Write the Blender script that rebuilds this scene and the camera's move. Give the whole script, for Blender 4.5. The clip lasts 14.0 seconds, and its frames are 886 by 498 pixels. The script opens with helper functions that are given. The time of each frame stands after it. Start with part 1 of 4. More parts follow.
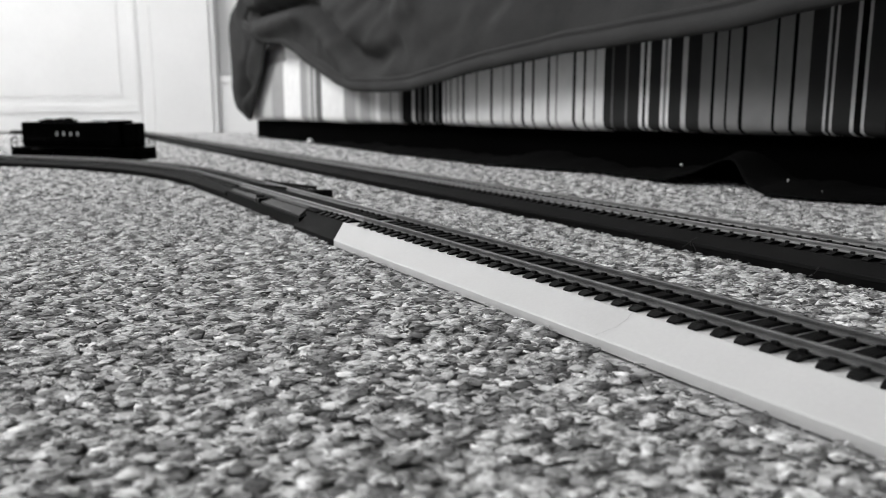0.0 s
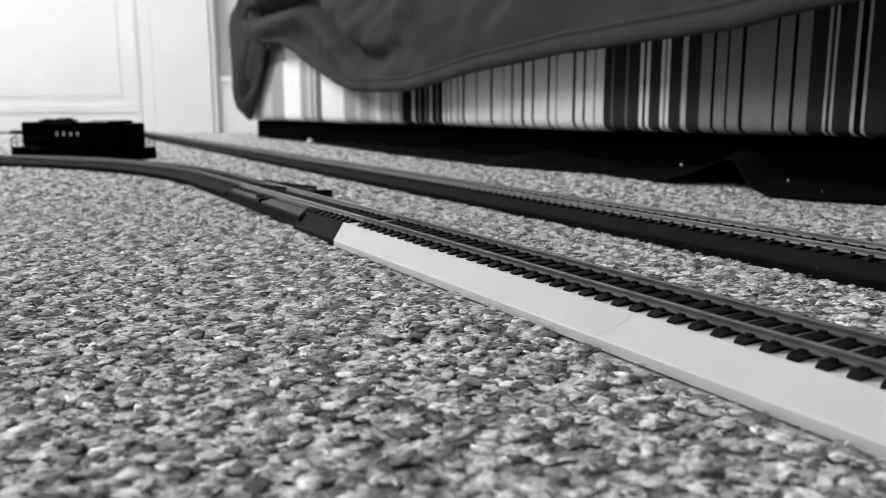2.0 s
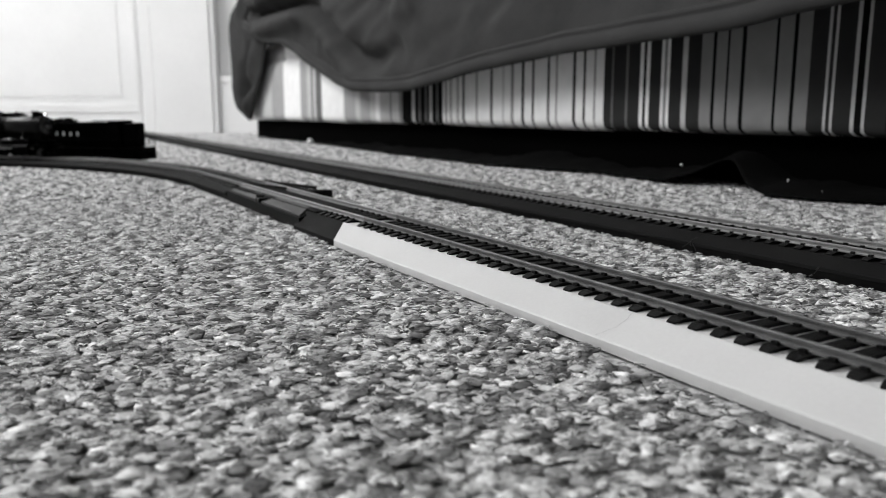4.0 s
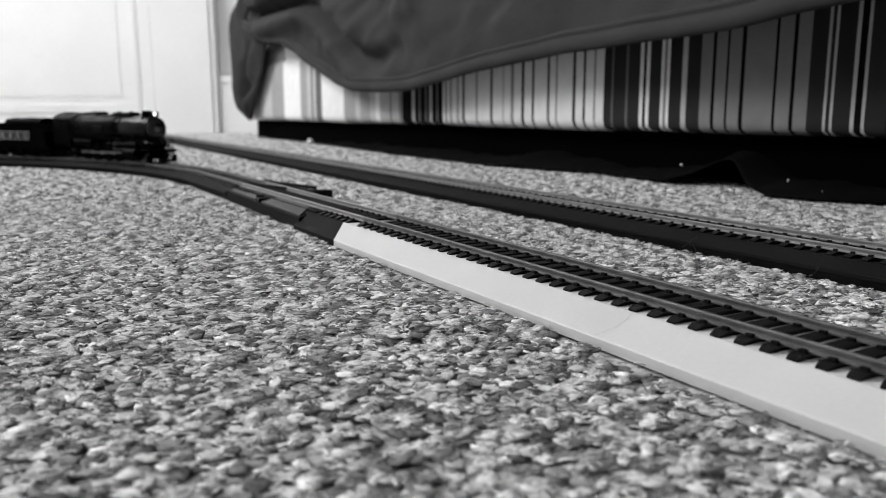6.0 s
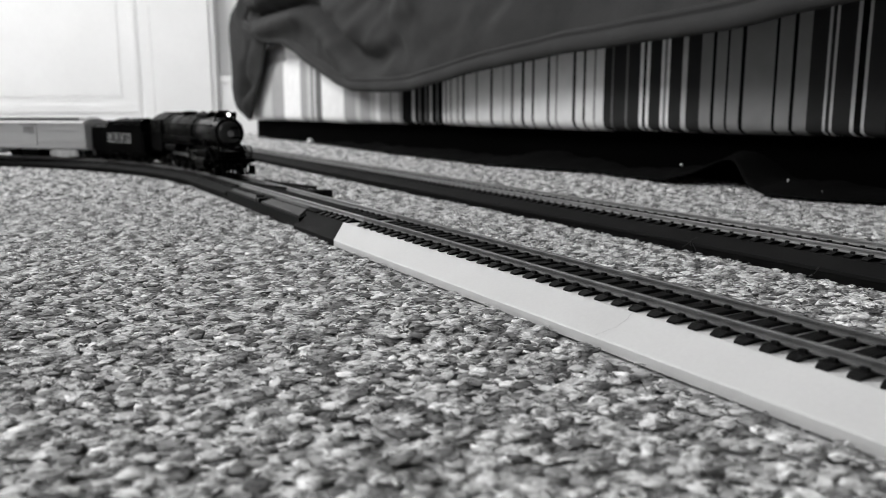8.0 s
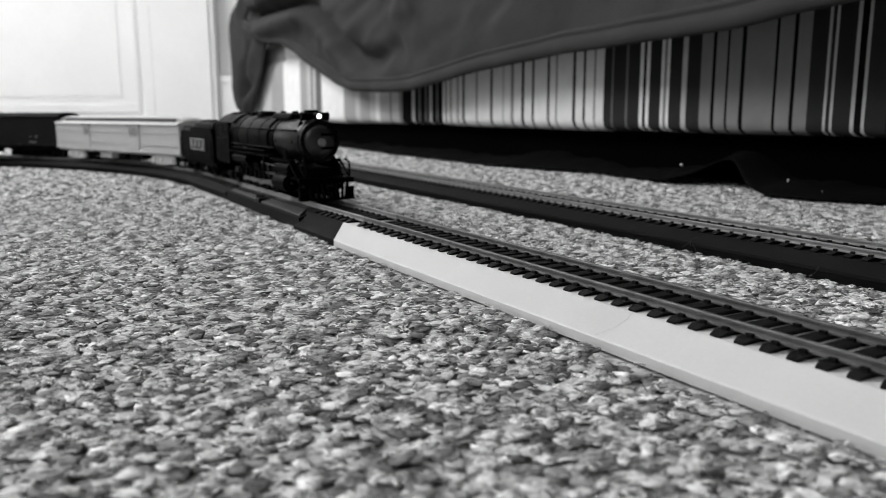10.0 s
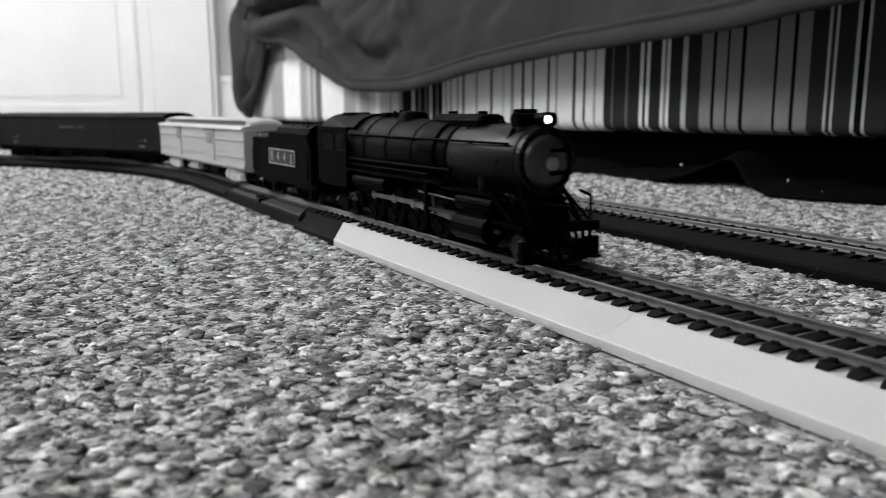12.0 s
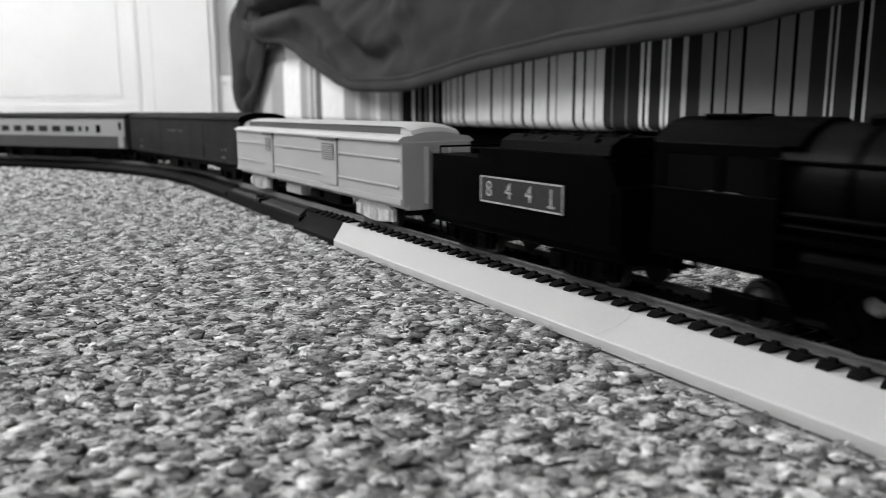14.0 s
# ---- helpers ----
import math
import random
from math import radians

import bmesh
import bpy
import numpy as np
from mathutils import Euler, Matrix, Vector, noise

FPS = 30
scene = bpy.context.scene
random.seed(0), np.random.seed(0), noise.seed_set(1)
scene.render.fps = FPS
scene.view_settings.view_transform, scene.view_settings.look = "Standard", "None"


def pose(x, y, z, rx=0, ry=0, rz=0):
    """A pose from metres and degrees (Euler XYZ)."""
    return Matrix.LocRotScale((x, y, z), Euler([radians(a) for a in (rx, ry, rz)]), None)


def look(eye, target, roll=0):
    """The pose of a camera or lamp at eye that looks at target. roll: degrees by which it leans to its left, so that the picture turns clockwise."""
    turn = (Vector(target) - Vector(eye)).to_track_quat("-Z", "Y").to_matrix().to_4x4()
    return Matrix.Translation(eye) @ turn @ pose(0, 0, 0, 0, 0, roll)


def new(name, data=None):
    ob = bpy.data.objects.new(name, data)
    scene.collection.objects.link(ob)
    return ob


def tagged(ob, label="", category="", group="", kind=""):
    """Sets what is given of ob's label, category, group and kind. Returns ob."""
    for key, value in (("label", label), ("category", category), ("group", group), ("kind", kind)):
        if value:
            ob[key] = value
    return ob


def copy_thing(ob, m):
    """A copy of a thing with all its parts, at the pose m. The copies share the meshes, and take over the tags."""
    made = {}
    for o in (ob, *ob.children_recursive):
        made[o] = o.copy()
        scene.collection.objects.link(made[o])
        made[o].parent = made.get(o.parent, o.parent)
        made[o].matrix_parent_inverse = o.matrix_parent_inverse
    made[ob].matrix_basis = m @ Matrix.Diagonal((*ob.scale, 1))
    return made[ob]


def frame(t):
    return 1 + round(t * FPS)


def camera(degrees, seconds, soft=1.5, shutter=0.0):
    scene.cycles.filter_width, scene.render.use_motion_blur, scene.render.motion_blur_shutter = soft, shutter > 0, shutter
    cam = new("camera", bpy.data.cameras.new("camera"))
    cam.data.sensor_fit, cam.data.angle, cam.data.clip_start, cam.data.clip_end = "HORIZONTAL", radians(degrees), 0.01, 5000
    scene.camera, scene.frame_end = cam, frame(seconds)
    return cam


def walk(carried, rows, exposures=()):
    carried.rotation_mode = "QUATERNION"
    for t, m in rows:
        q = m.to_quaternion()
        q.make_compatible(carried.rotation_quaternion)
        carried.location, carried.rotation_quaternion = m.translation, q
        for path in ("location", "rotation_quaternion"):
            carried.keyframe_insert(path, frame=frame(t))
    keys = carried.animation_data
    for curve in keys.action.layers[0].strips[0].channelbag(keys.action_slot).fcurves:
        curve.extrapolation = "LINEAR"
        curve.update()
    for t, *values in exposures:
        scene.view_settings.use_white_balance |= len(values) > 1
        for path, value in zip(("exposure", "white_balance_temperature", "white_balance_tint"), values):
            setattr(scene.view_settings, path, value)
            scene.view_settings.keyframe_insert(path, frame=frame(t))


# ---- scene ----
cam = camera(59.03, 14.0, soft=0.95, shutter=0.5)
cam.data.dof.use_dof, cam.data.dof.focus_distance, cam.data.dof.aperture_fstop = True, 0.27, 19.0
EYE = pose(0, 0, 0.0631, 79.93, 0.165, -0.03)
walk(cam, [(0.0, EYE), (14.0, EYE)])
scene.view_settings.exposure = 0.0

# ---- light: daylight through the window in the wall beside the door, and the sky outside ----
world = bpy.data.worlds.new("daylight")
scene.world = world
world.use_nodes = True
sky = world.node_tree.nodes.new("ShaderNodeTexSky")
sky.sky_type, sky.sun_disc, sky.sun_elevation, sky.sun_rotation = "NISHITA", False, radians(40), radians(200)
desat = world.node_tree.nodes.new("ShaderNodeHueSaturation")
desat.inputs["Saturation"].default_value = 0.0
world.node_tree.links.new(sky.outputs[0], desat.inputs["Color"])
world.node_tree.links.new(desat.outputs[0], world.node_tree.nodes["Background"].inputs[0])
world.node_tree.nodes["Background"].inputs[1].default_value = 0.10

ROOM = (-2.2, 2.3, -1.6, 2.33, 2.4)          # x0, x1, y0, y1, height


def window_lamp(m, w, h, watts):
    data = bpy.data.lights.new("window_light", "AREA")
    data.shape, data.size, data.size_y, data.energy = "RECTANGLE", w, h, watts
    lamp = new("window_light", data)
    lamp.matrix_world = m
    return lamp


window_lamp(look((ROOM[0] - 0.03, 1.35, 1.8), (0.2, 1.3, 0.5)), 1.3, 1.05, 83)
window_lamp(look((-1.2, ROOM[2] - 0.03, 1.8), (-0.5, 0.8, 0.2)), 1.3, 1.05, 16)


# ---- materials ----
def mat(name, shade, rough=0.6, metal=0.0, vary=0.25, scale=60.0, bump=0.2, fine=900.0, per_piece=0.0, island=0.0, coat=0.0, gloss=0.5):
    """A grey surface: two scales of mottling, fine relief, a shift of shade from piece to piece."""
    m = bpy.data.materials.new(name)
    m.use_nodes = True
    nt = m.node_tree
    N, K = nt.nodes, nt.links
    bsdf = N["Principled BSDF"]
    coord = N.new("ShaderNodeTexCoord")
    big, small = N.new("ShaderNodeTexNoise"), N.new("ShaderNodeTexNoise")
    big.inputs["Scale"].default_value, big.inputs["Detail"].default_value = scale, 4
    small.inputs["Scale"].default_value, small.inputs["Detail"].default_value = fine, 3
    K.new(coord.outputs["Object"], big.inputs["Vector"])
    K.new(coord.outputs["Object"], small.inputs["Vector"])
    mix = N.new("ShaderNodeMath")
    mix.operation = "MULTIPLY_ADD"
    mix.inputs[1].default_value = 0.6
    K.new(big.outputs[0], mix.inputs[0])
    half = N.new("ShaderNodeMath")
    half.operation = "MULTIPLY"
    half.inputs[1].default_value = 0.4
    K.new(small.outputs[0], half.inputs[0])
    K.new(half.outputs[0], mix.inputs[2])
    rng = N.new("ShaderNodeMapRange")
    rng.inputs["From Min"].default_value, rng.inputs["From Max"].default_value = 0.3, 0.7
    rng.inputs["To Min"].default_value, rng.inputs["To Max"].default_value = shade * (1 - vary), shade * (1 + vary)
    K.new(mix.outputs[0], rng.inputs[0])
    last = rng.outputs[0]
    for amount, node, socket in ((per_piece, "ShaderNodeObjectInfo", "Random"), (island, "ShaderNodeNewGeometry", "Random Per Island")):
        if amount:
            info, r2, mul = N.new(node), N.new("ShaderNodeMapRange"), N.new("ShaderNodeMath")
            r2.inputs["To Min"].default_value, r2.inputs["To Max"].default_value = 1 - amount, 1 + amount
            mul.operation = "MULTIPLY"
            K.new(info.outputs[socket], r2.inputs[0])
            K.new(r2.outputs[0], mul.inputs[0])
            K.new(last, mul.inputs[1])
            last = mul.outputs[0]
    K.new(last, bsdf.inputs["Base Color"])
    rr = N.new("ShaderNodeMapRange")
    rr.inputs["To Min"].default_value, rr.inputs["To Max"].default_value = max(0.05, rough - 0.12), min(1, rough + 0.12)
    K.new(big.outputs[0], rr.inputs[0])
    K.new(rr.outputs[0], bsdf.inputs["Roughness"])
    bsdf.inputs["Metallic"].default_value = metal
    bsdf.inputs["Specular IOR Level"].default_value = gloss
    bsdf.inputs["Coat Weight"].default_value = coat
    if bump:
        b = N.new("ShaderNodeBump")
        b.inputs["Strength"].default_value, b.inputs["Distance"].default_value = bump, 0.0006
        K.new(small.outputs[0], b.inputs["Height"])
        K.new(b.outputs[0], bsdf.inputs["Normal"])
    return m


def yarn(name, shade, spread):
    """Carpet yarn of one shade: loops differ a little, fibre streaks and heather flecks run along them."""
    m = mat(name, shade, 0.95, vary=0.55, scale=260, fine=1300, bump=1.0, island=spread, gloss=0.03)
    N, K = m.node_tree.nodes, m.node_tree.links
    stretch = N.new("ShaderNodeMapping")
    stretch.inputs["Scale"].default_value = (0.3, 1.0, 1.0)
    stretch.inputs["Rotation"].default_value = (0, 0, 0.12)
    K.new(N["Texture Coordinate"].outputs["Object"], stretch.inputs["Vector"])
    K.new(stretch.outputs[0], N["Noise Texture.001"].inputs["Vector"])
    return m


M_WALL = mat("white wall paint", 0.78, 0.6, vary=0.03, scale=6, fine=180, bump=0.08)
# for the unseen south and east walls: dark only to limit bounced light
M_WALL_LOWBOUNCE = mat("low-bounce wall paint", 0.22, 0.7, vary=0.05, scale=6, fine=180, bump=0.08)
M_DOOR = mat("white gloss paint", 0.82, 0.35, vary=0.03, scale=9, fine=120, bump=0.05)
M_CEIL = mat("ceiling paint", 0.8, 0.8, vary=0.03, scale=5, fine=150, bump=0.1)
M_BASE = mat("carpet backing", 0.42, 0.95, vary=0.7, scale=170, fine=420, bump=0.8, gloss=0.05)
M_TUFTS = [yarn("charcoal carpet yarn", 0.18, 0.45), yarn("mid grey carpet yarn", 0.42, 0.35), yarn("pale carpet yarn", 0.70, 0.15)]
M_BLACKBED = mat("black plastic roadbed", 0.008, 0.75, vary=0.3, scale=40, fine=1200, bump=0.12, gloss=0.05)
M_LIGHTBED = mat("pale grey plastic roadbed", 0.52, 0.55, vary=0.05, scale=25, fine=900, bump=0.05, gloss=0.3)
M_TIE = mat("black plastic tie", 0.003, 0.55, vary=0.4, scale=200, fine=2500, bump=0.25, per_piece=0.3, gloss=0.12)
M_MIDCRACK = mat("crack grime", 0.36, 0.8, vary=0.3, scale=300, bump=0)
M_LID = mat("worn black plastic lid", 0.02, 0.5, vary=0.3, scale=40, fine=1200, bump=0.1, gloss=0.3)
M_RAIL = mat("dull nickel silver rail", 0.13, 0.5, metal=0.55, vary=0.35, scale=120, fine=2500, bump=0.1, gloss=0.3)
M_STEELRAIL = mat("dull steel rail", 0.24, 0.42, metal=0.6, vary=0.3, scale=90, fine=2500, bump=0.1, gloss=0.4)
M_BLANKET = mat("grey fleece blanket", 0.034, 0.95, vary=0.3, scale=22, fine=700, bump=0.5, gloss=0.08)
M_HEM = mat("grey blanket hem", 0.036, 0.9, vary=0.15, scale=30, fine=900, bump=0.4, gloss=0.08)
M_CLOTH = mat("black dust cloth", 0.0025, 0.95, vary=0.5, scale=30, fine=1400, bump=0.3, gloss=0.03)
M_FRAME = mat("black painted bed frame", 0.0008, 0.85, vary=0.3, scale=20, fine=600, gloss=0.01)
TICKING = {c: mat("ticking " + c, v, 0.9, vary=0.09, scale=60, fine=2200, bump=0.35, gloss=0.05)
           for c, v in dict(w=0.74, l=0.46, n=0.31, m=0.22, g=0.13, d=0.028, k=0.005).items()}
M_LOCO = mat("satin black locomotive paint", 0.0007, 0.38, vary=0.4, scale=90, fine=1800, bump=0.1, gloss=0.013)
M_BOILER = mat("graphite grey boiler paint", 0.0012, 0.42, vary=0.25, scale=70, fine=1800, bump=0.08, gloss=0.028)
M_STEEL = mat("bright steel", 0.19, 0.35, metal=0.9, vary=0.7, scale=200, fine=3000, bump=0.1)
M_LENS = mat("headlight lens", 0.8, 0.15, vary=0.05, bump=0)
M_WHITE = mat("white lettering", 0.5, 0.6, vary=0.2, scale=300, bump=0, gloss=0.2)
M_LINT = mat("white lint", 0.85, 0.9, vary=0.1, scale=400, bump=0.3, gloss=0.1)
M_GREYPLATE = mat("grey number panel", 0.026, 0.5, vary=0.3, scale=300, bump=0, gloss=0.2)
M_SILVER = mat("pale grey coach paint", 0.40, 0.5, vary=0.06, scale=40, fine=1500, bump=0.06, gloss=0.3)
M_SILVERROOF = mat("pale grey coach roof", 0.46, 0.55, vary=0.08, scale=40, fine=1500, bump=0.06, gloss=0.3)
M_GREEN = mat("dark coach paint", 0.0065, 0.45, vary=0.3, scale=40, fine=1500, bump=0.06, gloss=0.12)
M_DARKROOF = mat("black coach roof", 0.0015, 0.6, vary=0.3, scale=40, fine=1500, bump=0.1, gloss=0.03)
M_BAND = mat("cream coach band", 0.42, 0.45, vary=0.06, scale=40, fine=1500, bump=0.05)
M_MIDSIDE = mat("mid grey coach side", 0.085, 0.45, vary=0.1, scale=40, fine=1500, bump=0.05, gloss=0.25)
M_PANE = mat("dark coach window", 0.035, 0.2, vary=0.4, bump=0, gloss=0.12)
M_CABPANE = mat("black cab glazing", 0.002, 0.25, vary=0.2, bump=0, gloss=0.025)
lens_bsdf = M_LENS.node_tree.nodes["Principled BSDF"]
lens_bsdf.inputs["Emission Color"].default_value = (1, 1, 1, 1)
lens_bsdf.inputs["Emission Strength"].default_value = 3.0

# ---- building helpers; MM turns millimetres into metres ----
MM = 0.001


def part(name, bm, material, parent=None, label="", m=None, smooth=False):
    """One mesh object, from a bmesh in millimetres."""
    me = bpy.data.meshes.new(name)
    bm.transform(Matrix.Scale(MM, 4))
    bm.to_mesh(me)
    bm.free()
    for x in material if isinstance(material, (list, tuple)) else [material]:
        me.materials.append(x)
    if smooth:
        for f in me.polygons:
            f.use_smooth = True
    ob = new(name, me)
    ob.parent = parent
    if m is not None:
        ob.matrix_basis = m
    return tagged(ob, label)


def group_of(name, m=None, **tags):
    ob = new(name)
    ob.empty_display_size = 0.02
    if m is not None:
        ob.matrix_basis = m
    return tagged(ob, **tags)


def box(bm, x0, x1, y0, y1, z0, z1, bevel=0.0, m=None):
    r = bmesh.ops.create_cube(bm, size=1, matrix=Matrix.Translation(((x0 + x1) / 2, (y0 + y1) / 2, (z0 + z1) / 2)) @ Matrix.Diagonal((x1 - x0, y1 - y0, z1 - z0, 1)))
    vs = r["verts"]
    if bevel:
        es = list({e for v in vs for e in v.link_edges})
        out = bmesh.ops.bevel(bm, geom=es, offset=bevel, segments=2, profile=0.5, affect="EDGES")
        vs = out["verts"] if not m else list({v for f in out["faces"] for v in f.verts} | {v for v in vs if v.is_valid})
    if m:
        bmesh.ops.transform(bm, matrix=m, verts=[v for v in vs if v.is_valid])
    return bm


def B(*a, **k):
    return box(bmesh.new(), *a, **k)


def tube(bm, a, b, r, n=12, r2=None):
    """A round bar from a to b."""
    a, b = Vector(a), Vector(b)
    d = b - a
    q = d.to_track_quat("Z", "Y").to_matrix().to_4x4()
    bmesh.ops.create_cone(bm, cap_ends=True, segments=n, radius1=r, radius2=r if r2 is None else r2, depth=d.length,
                          matrix=Matrix.Translation((a + b) / 2) @ q)
    return bm


def T(*a, **k):
    return tube(bmesh.new(), *a, **k)


def lathe(bm, prof, n=32, m=Matrix.Identity(4)):
    """Turn a profile of (x along the axis, radius) about the x axis."""
    rings = []
    for x, r in prof:
        rings.append([bm.verts.new(m @ Vector((x, r * math.cos(2 * math.pi * i / n), r * math.sin(2 * math.pi * i / n)))) for i in range(n)])
    for A, C in zip(rings, rings[1:]):
        for i in range(n):
            bm.faces.new((A[i], A[(i + 1) % n], C[(i + 1) % n], C[i]))
    bm.faces.new(rings[0][::-1])
    bm.faces.new(rings[-1])
    bmesh.ops.recalc_face_normals(bm, faces=bm.faces)
    return bm


def prism(bm, outline, x0, x1):
    """A profile of (y, z) drawn out along x."""
    a = [bm.verts.new((x0, y, z)) for y, z in outline]
    b = [bm.verts.new((x1, y, z)) for y, z in outline]
    n = len(outline)
    for i in range(n):
        bm.faces.new((a[i], a[(i + 1) % n], b[(i + 1) % n], b[i]))
    bm.faces.new(a[::-1])
    bm.faces.new(b)
    bmesh.ops.recalc_face_normals(bm, faces=bm.faces)
    return bm


def sweep(bm, outline, line, cut_first=0.0, cut_last=0.0):
    """A closed profile of (offset, z) carried along rows of (x, y, heading); the ends' shoulders may be cut on the slant."""
    rings = []
    for k, (x, y, h) in enumerate(line):
        c, s = -math.sin(h), math.cos(h)
        slant = cut_first if k == 0 else cut_last if k == len(line) - 1 else 0.0
        if slant:
            rings.append([bm.verts.new((x + slant * max(0, abs(o) - 15.6), y + o, z)) for o, z in outline])
            continue
        rings.append([bm.verts.new((x + o * c, y + o * s, z)) for o, z in outline])
    n = len(outline)
    for A, C in zip(rings, rings[1:]):
        for i in range(n):
            bm.faces.new((A[i], A[(i + 1) % n], C[(i + 1) % n], C[i]))
    bm.faces.new(rings[0][::-1])
    bm.faces.new(rings[-1])
    bmesh.ops.recalc_face_normals(bm, faces=bm.faces)
    return bm


def writing(name, text, size, material, parent, m, depth=0.15):
    """Words in the built-in font as a mesh, centred, size in millimetres."""
    cu = bpy.data.curves.new(name, "FONT")
    cu.body, cu.size, cu.extrude, cu.align_x, cu.align_y = text, size * MM, depth * MM, "CENTER", "CENTER"
    tmp = bpy.data.objects.new(name, cu)
    me = bpy.data.meshes.new_from_object(tmp)
    bpy.data.objects.remove(tmp)
    me.materials.append(material)
    ob = new(name, me)
    ob.parent, ob.matrix_basis = parent, m
    return ob


# ---- the layout's own frame: x along the straight track, y away from the near side ----
TH = -60.16
LAY = pose(0, 0, 0, 0, 0, TH)
YT = 168.2                  # the near straight track's centre line
S0, RAD = -675.0, 625.0     # where the curve begins, and its radius
RAILTOP = 10.7


def rail_path(s):
    """Layout place and heading (of the train's way) at arc length s, in millimetres and radians."""
    if s >= S0:
        return s, YT, 0.0
    a = (S0 - s) / RAD
    return S0 - RAD * math.sin(a), YT - RAD + RAD * math.cos(a), a


# ---- the room ----
x0, x1, y0, y1, HT = ROOM


def plain(name, bm, material, **tags):
    return tagged(part(name, bm, material), kind="structure", **tags)


def room():
    k = 1000
    X0, X1, Y0, Y1, Z = (v * k for v in ROOM)
    plain("floor", B(X0 - 150, X1 + 150, Y0 - 150, Y1 + 150, -40, -2.5), M_BASE, label="grey flecked carpet backing over the whole floor", category="floor")
    plain("ceiling", B(X0 - 150, X1 + 150, Y0 - 150, Y1 + 150, Z, Z + 100), M_CEIL, label="plain white painted ceiling", category="ceiling")
    plain("wall_north", B(X0 - 150, X1 + 150, Y1, Y1 + 120, -2.5, Z), M_WALL, label="white painted wall behind the door casing", category="wall")
    bm = bmesh.new()
    for a0, a1, c0, c1 in ((X0 - 150, -1900, -2.5, Z), (-500, X1 + 150, -2.5, Z), (-1900, -500, -2.5, 1200), (-1900, -500, 2350, Z)):
        box(bm, a0, a1, Y0 - 120, Y0, c0, c1)
    # these two stay out of view, darkened so less light bounces back
    plain("wall_south", bm, M_WALL_LOWBOUNCE, label="unseen wall with a window opening, darkened to limit bounce light", category="wall")
    plain("wall_east", B(X1, X1 + 120, Y0, Y1, -2.5, Z), M_WALL_LOWBOUNCE, label="plain unseen wall beside the bed, darkened to limit bounce light", category="wall")
    bm = bmesh.new()
    wy0, wy1, wz0, wz1 = 650, 2050, 1200, 2350
    box(bm, X0 - 120, X0, Y0, wy0, -2.5, Z)
    box(bm, X0 - 120, X0, wy1, Y1, -2.5, Z)
    box(bm, X0 - 120, X0, wy0, wy1, -2.5, wz0)
    box(bm, X0 - 120, X0, wy0, wy1, wz1, Z)
    plain("wall_west", bm, M_WALL, label="white painted wall with a window opening", category="wall")


room()


def door_wall():
    """Panelled white door, its casing and the baseboard beside it, on the north wall."""
    Y = ROOM[3] * 1000
    door = group_of("door_1", label="white gloss painted panelled door, closed", category="door", kind="structure")
    part("door_leaf", B(-1745, -874, Y - 16, Y - 1, 4, 2040, bevel=2), M_DOOR, door)
    for z0, z1 in ((58, 900), (1020, 1900)):
        fr = bmesh.new()
        for a in ((-1700, -880, z0, z0 + 26), (-1700, -880, z1 - 26, z1), (-1700, -1674, z0 + 27, z1 - 27), (-906, -880, z0 + 27, z1 - 27)):
            box(fr, a[0], a[1], Y - 18.2, Y - 16.2, a[2], a[3], bevel=1.4)
        part("panel_moulding", fr, M_DOOR, door)
        part("panel", B(-1650, -930, Y - 17.2, Y - 16.2, z0 + 46, z1 - 46, bevel=0.7), M_DOOR, door)
    cas = tagged(group_of("door_casing"), "wide white painted door casing with stepped edges", "door casing", kind="structure")
    part("casing_board", B(-828, -662, Y - 34, Y - 1, -2, 2200, bevel=3), M_DOOR, cas)
    part("casing_bead", B(-866, -828.2, Y - 31, Y - 1, -2, 2200, bevel=5), M_DOOR, cas)
    part("casing_bead", B(-661.8, -648, Y - 31, Y - 1, -2, 2200, bevel=4), M_DOOR, cas)
    base = tagged(group_of("baseboard"), "white painted baseboard with a moulded top", "baseboard", kind="structure")
    part("board", B(-647, 2300, Y - 20, Y - 1, -2, 140, bevel=3), M_DOOR, base)
    part("cap", B(-647, 2300, Y - 22, Y - 1, 140.4, 160, bevel=3), M_DOOR, base)


door_wall()


# ---- track ----
def rail_outline(c):
    """Flat-bottomed rail: foot, web, head."""
    return [(c + o, z) for o, z in ((-1.25, 8.2), (1.25, 8.2), (1.25, 8.6), (0.4, 8.9), (0.4, 9.7), (0.75, 9.9), (0.75, 10.5), (0.5, 10.7), (-0.5, 10.7), (-0.75, 10.5), (-0.75, 9.9), (-0.4, 9.7), (-0.4, 8.9), (-1.25, 8.6))]


def bed_outline(w, lip=2.2):
    return [(-w + 2.2, -1.5), (-w + 0.5, lip - 1.7), (-w, lip - 1.3), (-w, lip), (-w + 0.35, lip + 0.3), (-15.6, 6.8), (15.6, 6.8), (w - 0.35, lip + 0.3), (w, lip), (w, lip - 1.3), (w - 0.5, lip - 1.7), (w - 2.2, -1.5)]


def wide_outline():
    """Low sloping shoulders with a thin upright edge."""
    half = [(28.6, -1.5), (28.8, 0.0), (28.8, 1.35), (28.4, 1.75), (15.6, 6.8)]
    return [(-o, z) for o, z in half] + half[::-1]


SLANT = 1.45


def straight(a, b, step=30):
    n = max(2, int((b - a) / step))
    return [(a + (b - a) * i / n, 0, 0) for i in range(n + 1)]


def bow(deg, r, n=20):
    """A curve from the origin along -x, bending to -y."""
    return [(-r * math.sin(radians(deg) * i / n), -r + r * math.cos(radians(deg) * i / n), radians(deg) * i / n) for i in range(n + 1)]


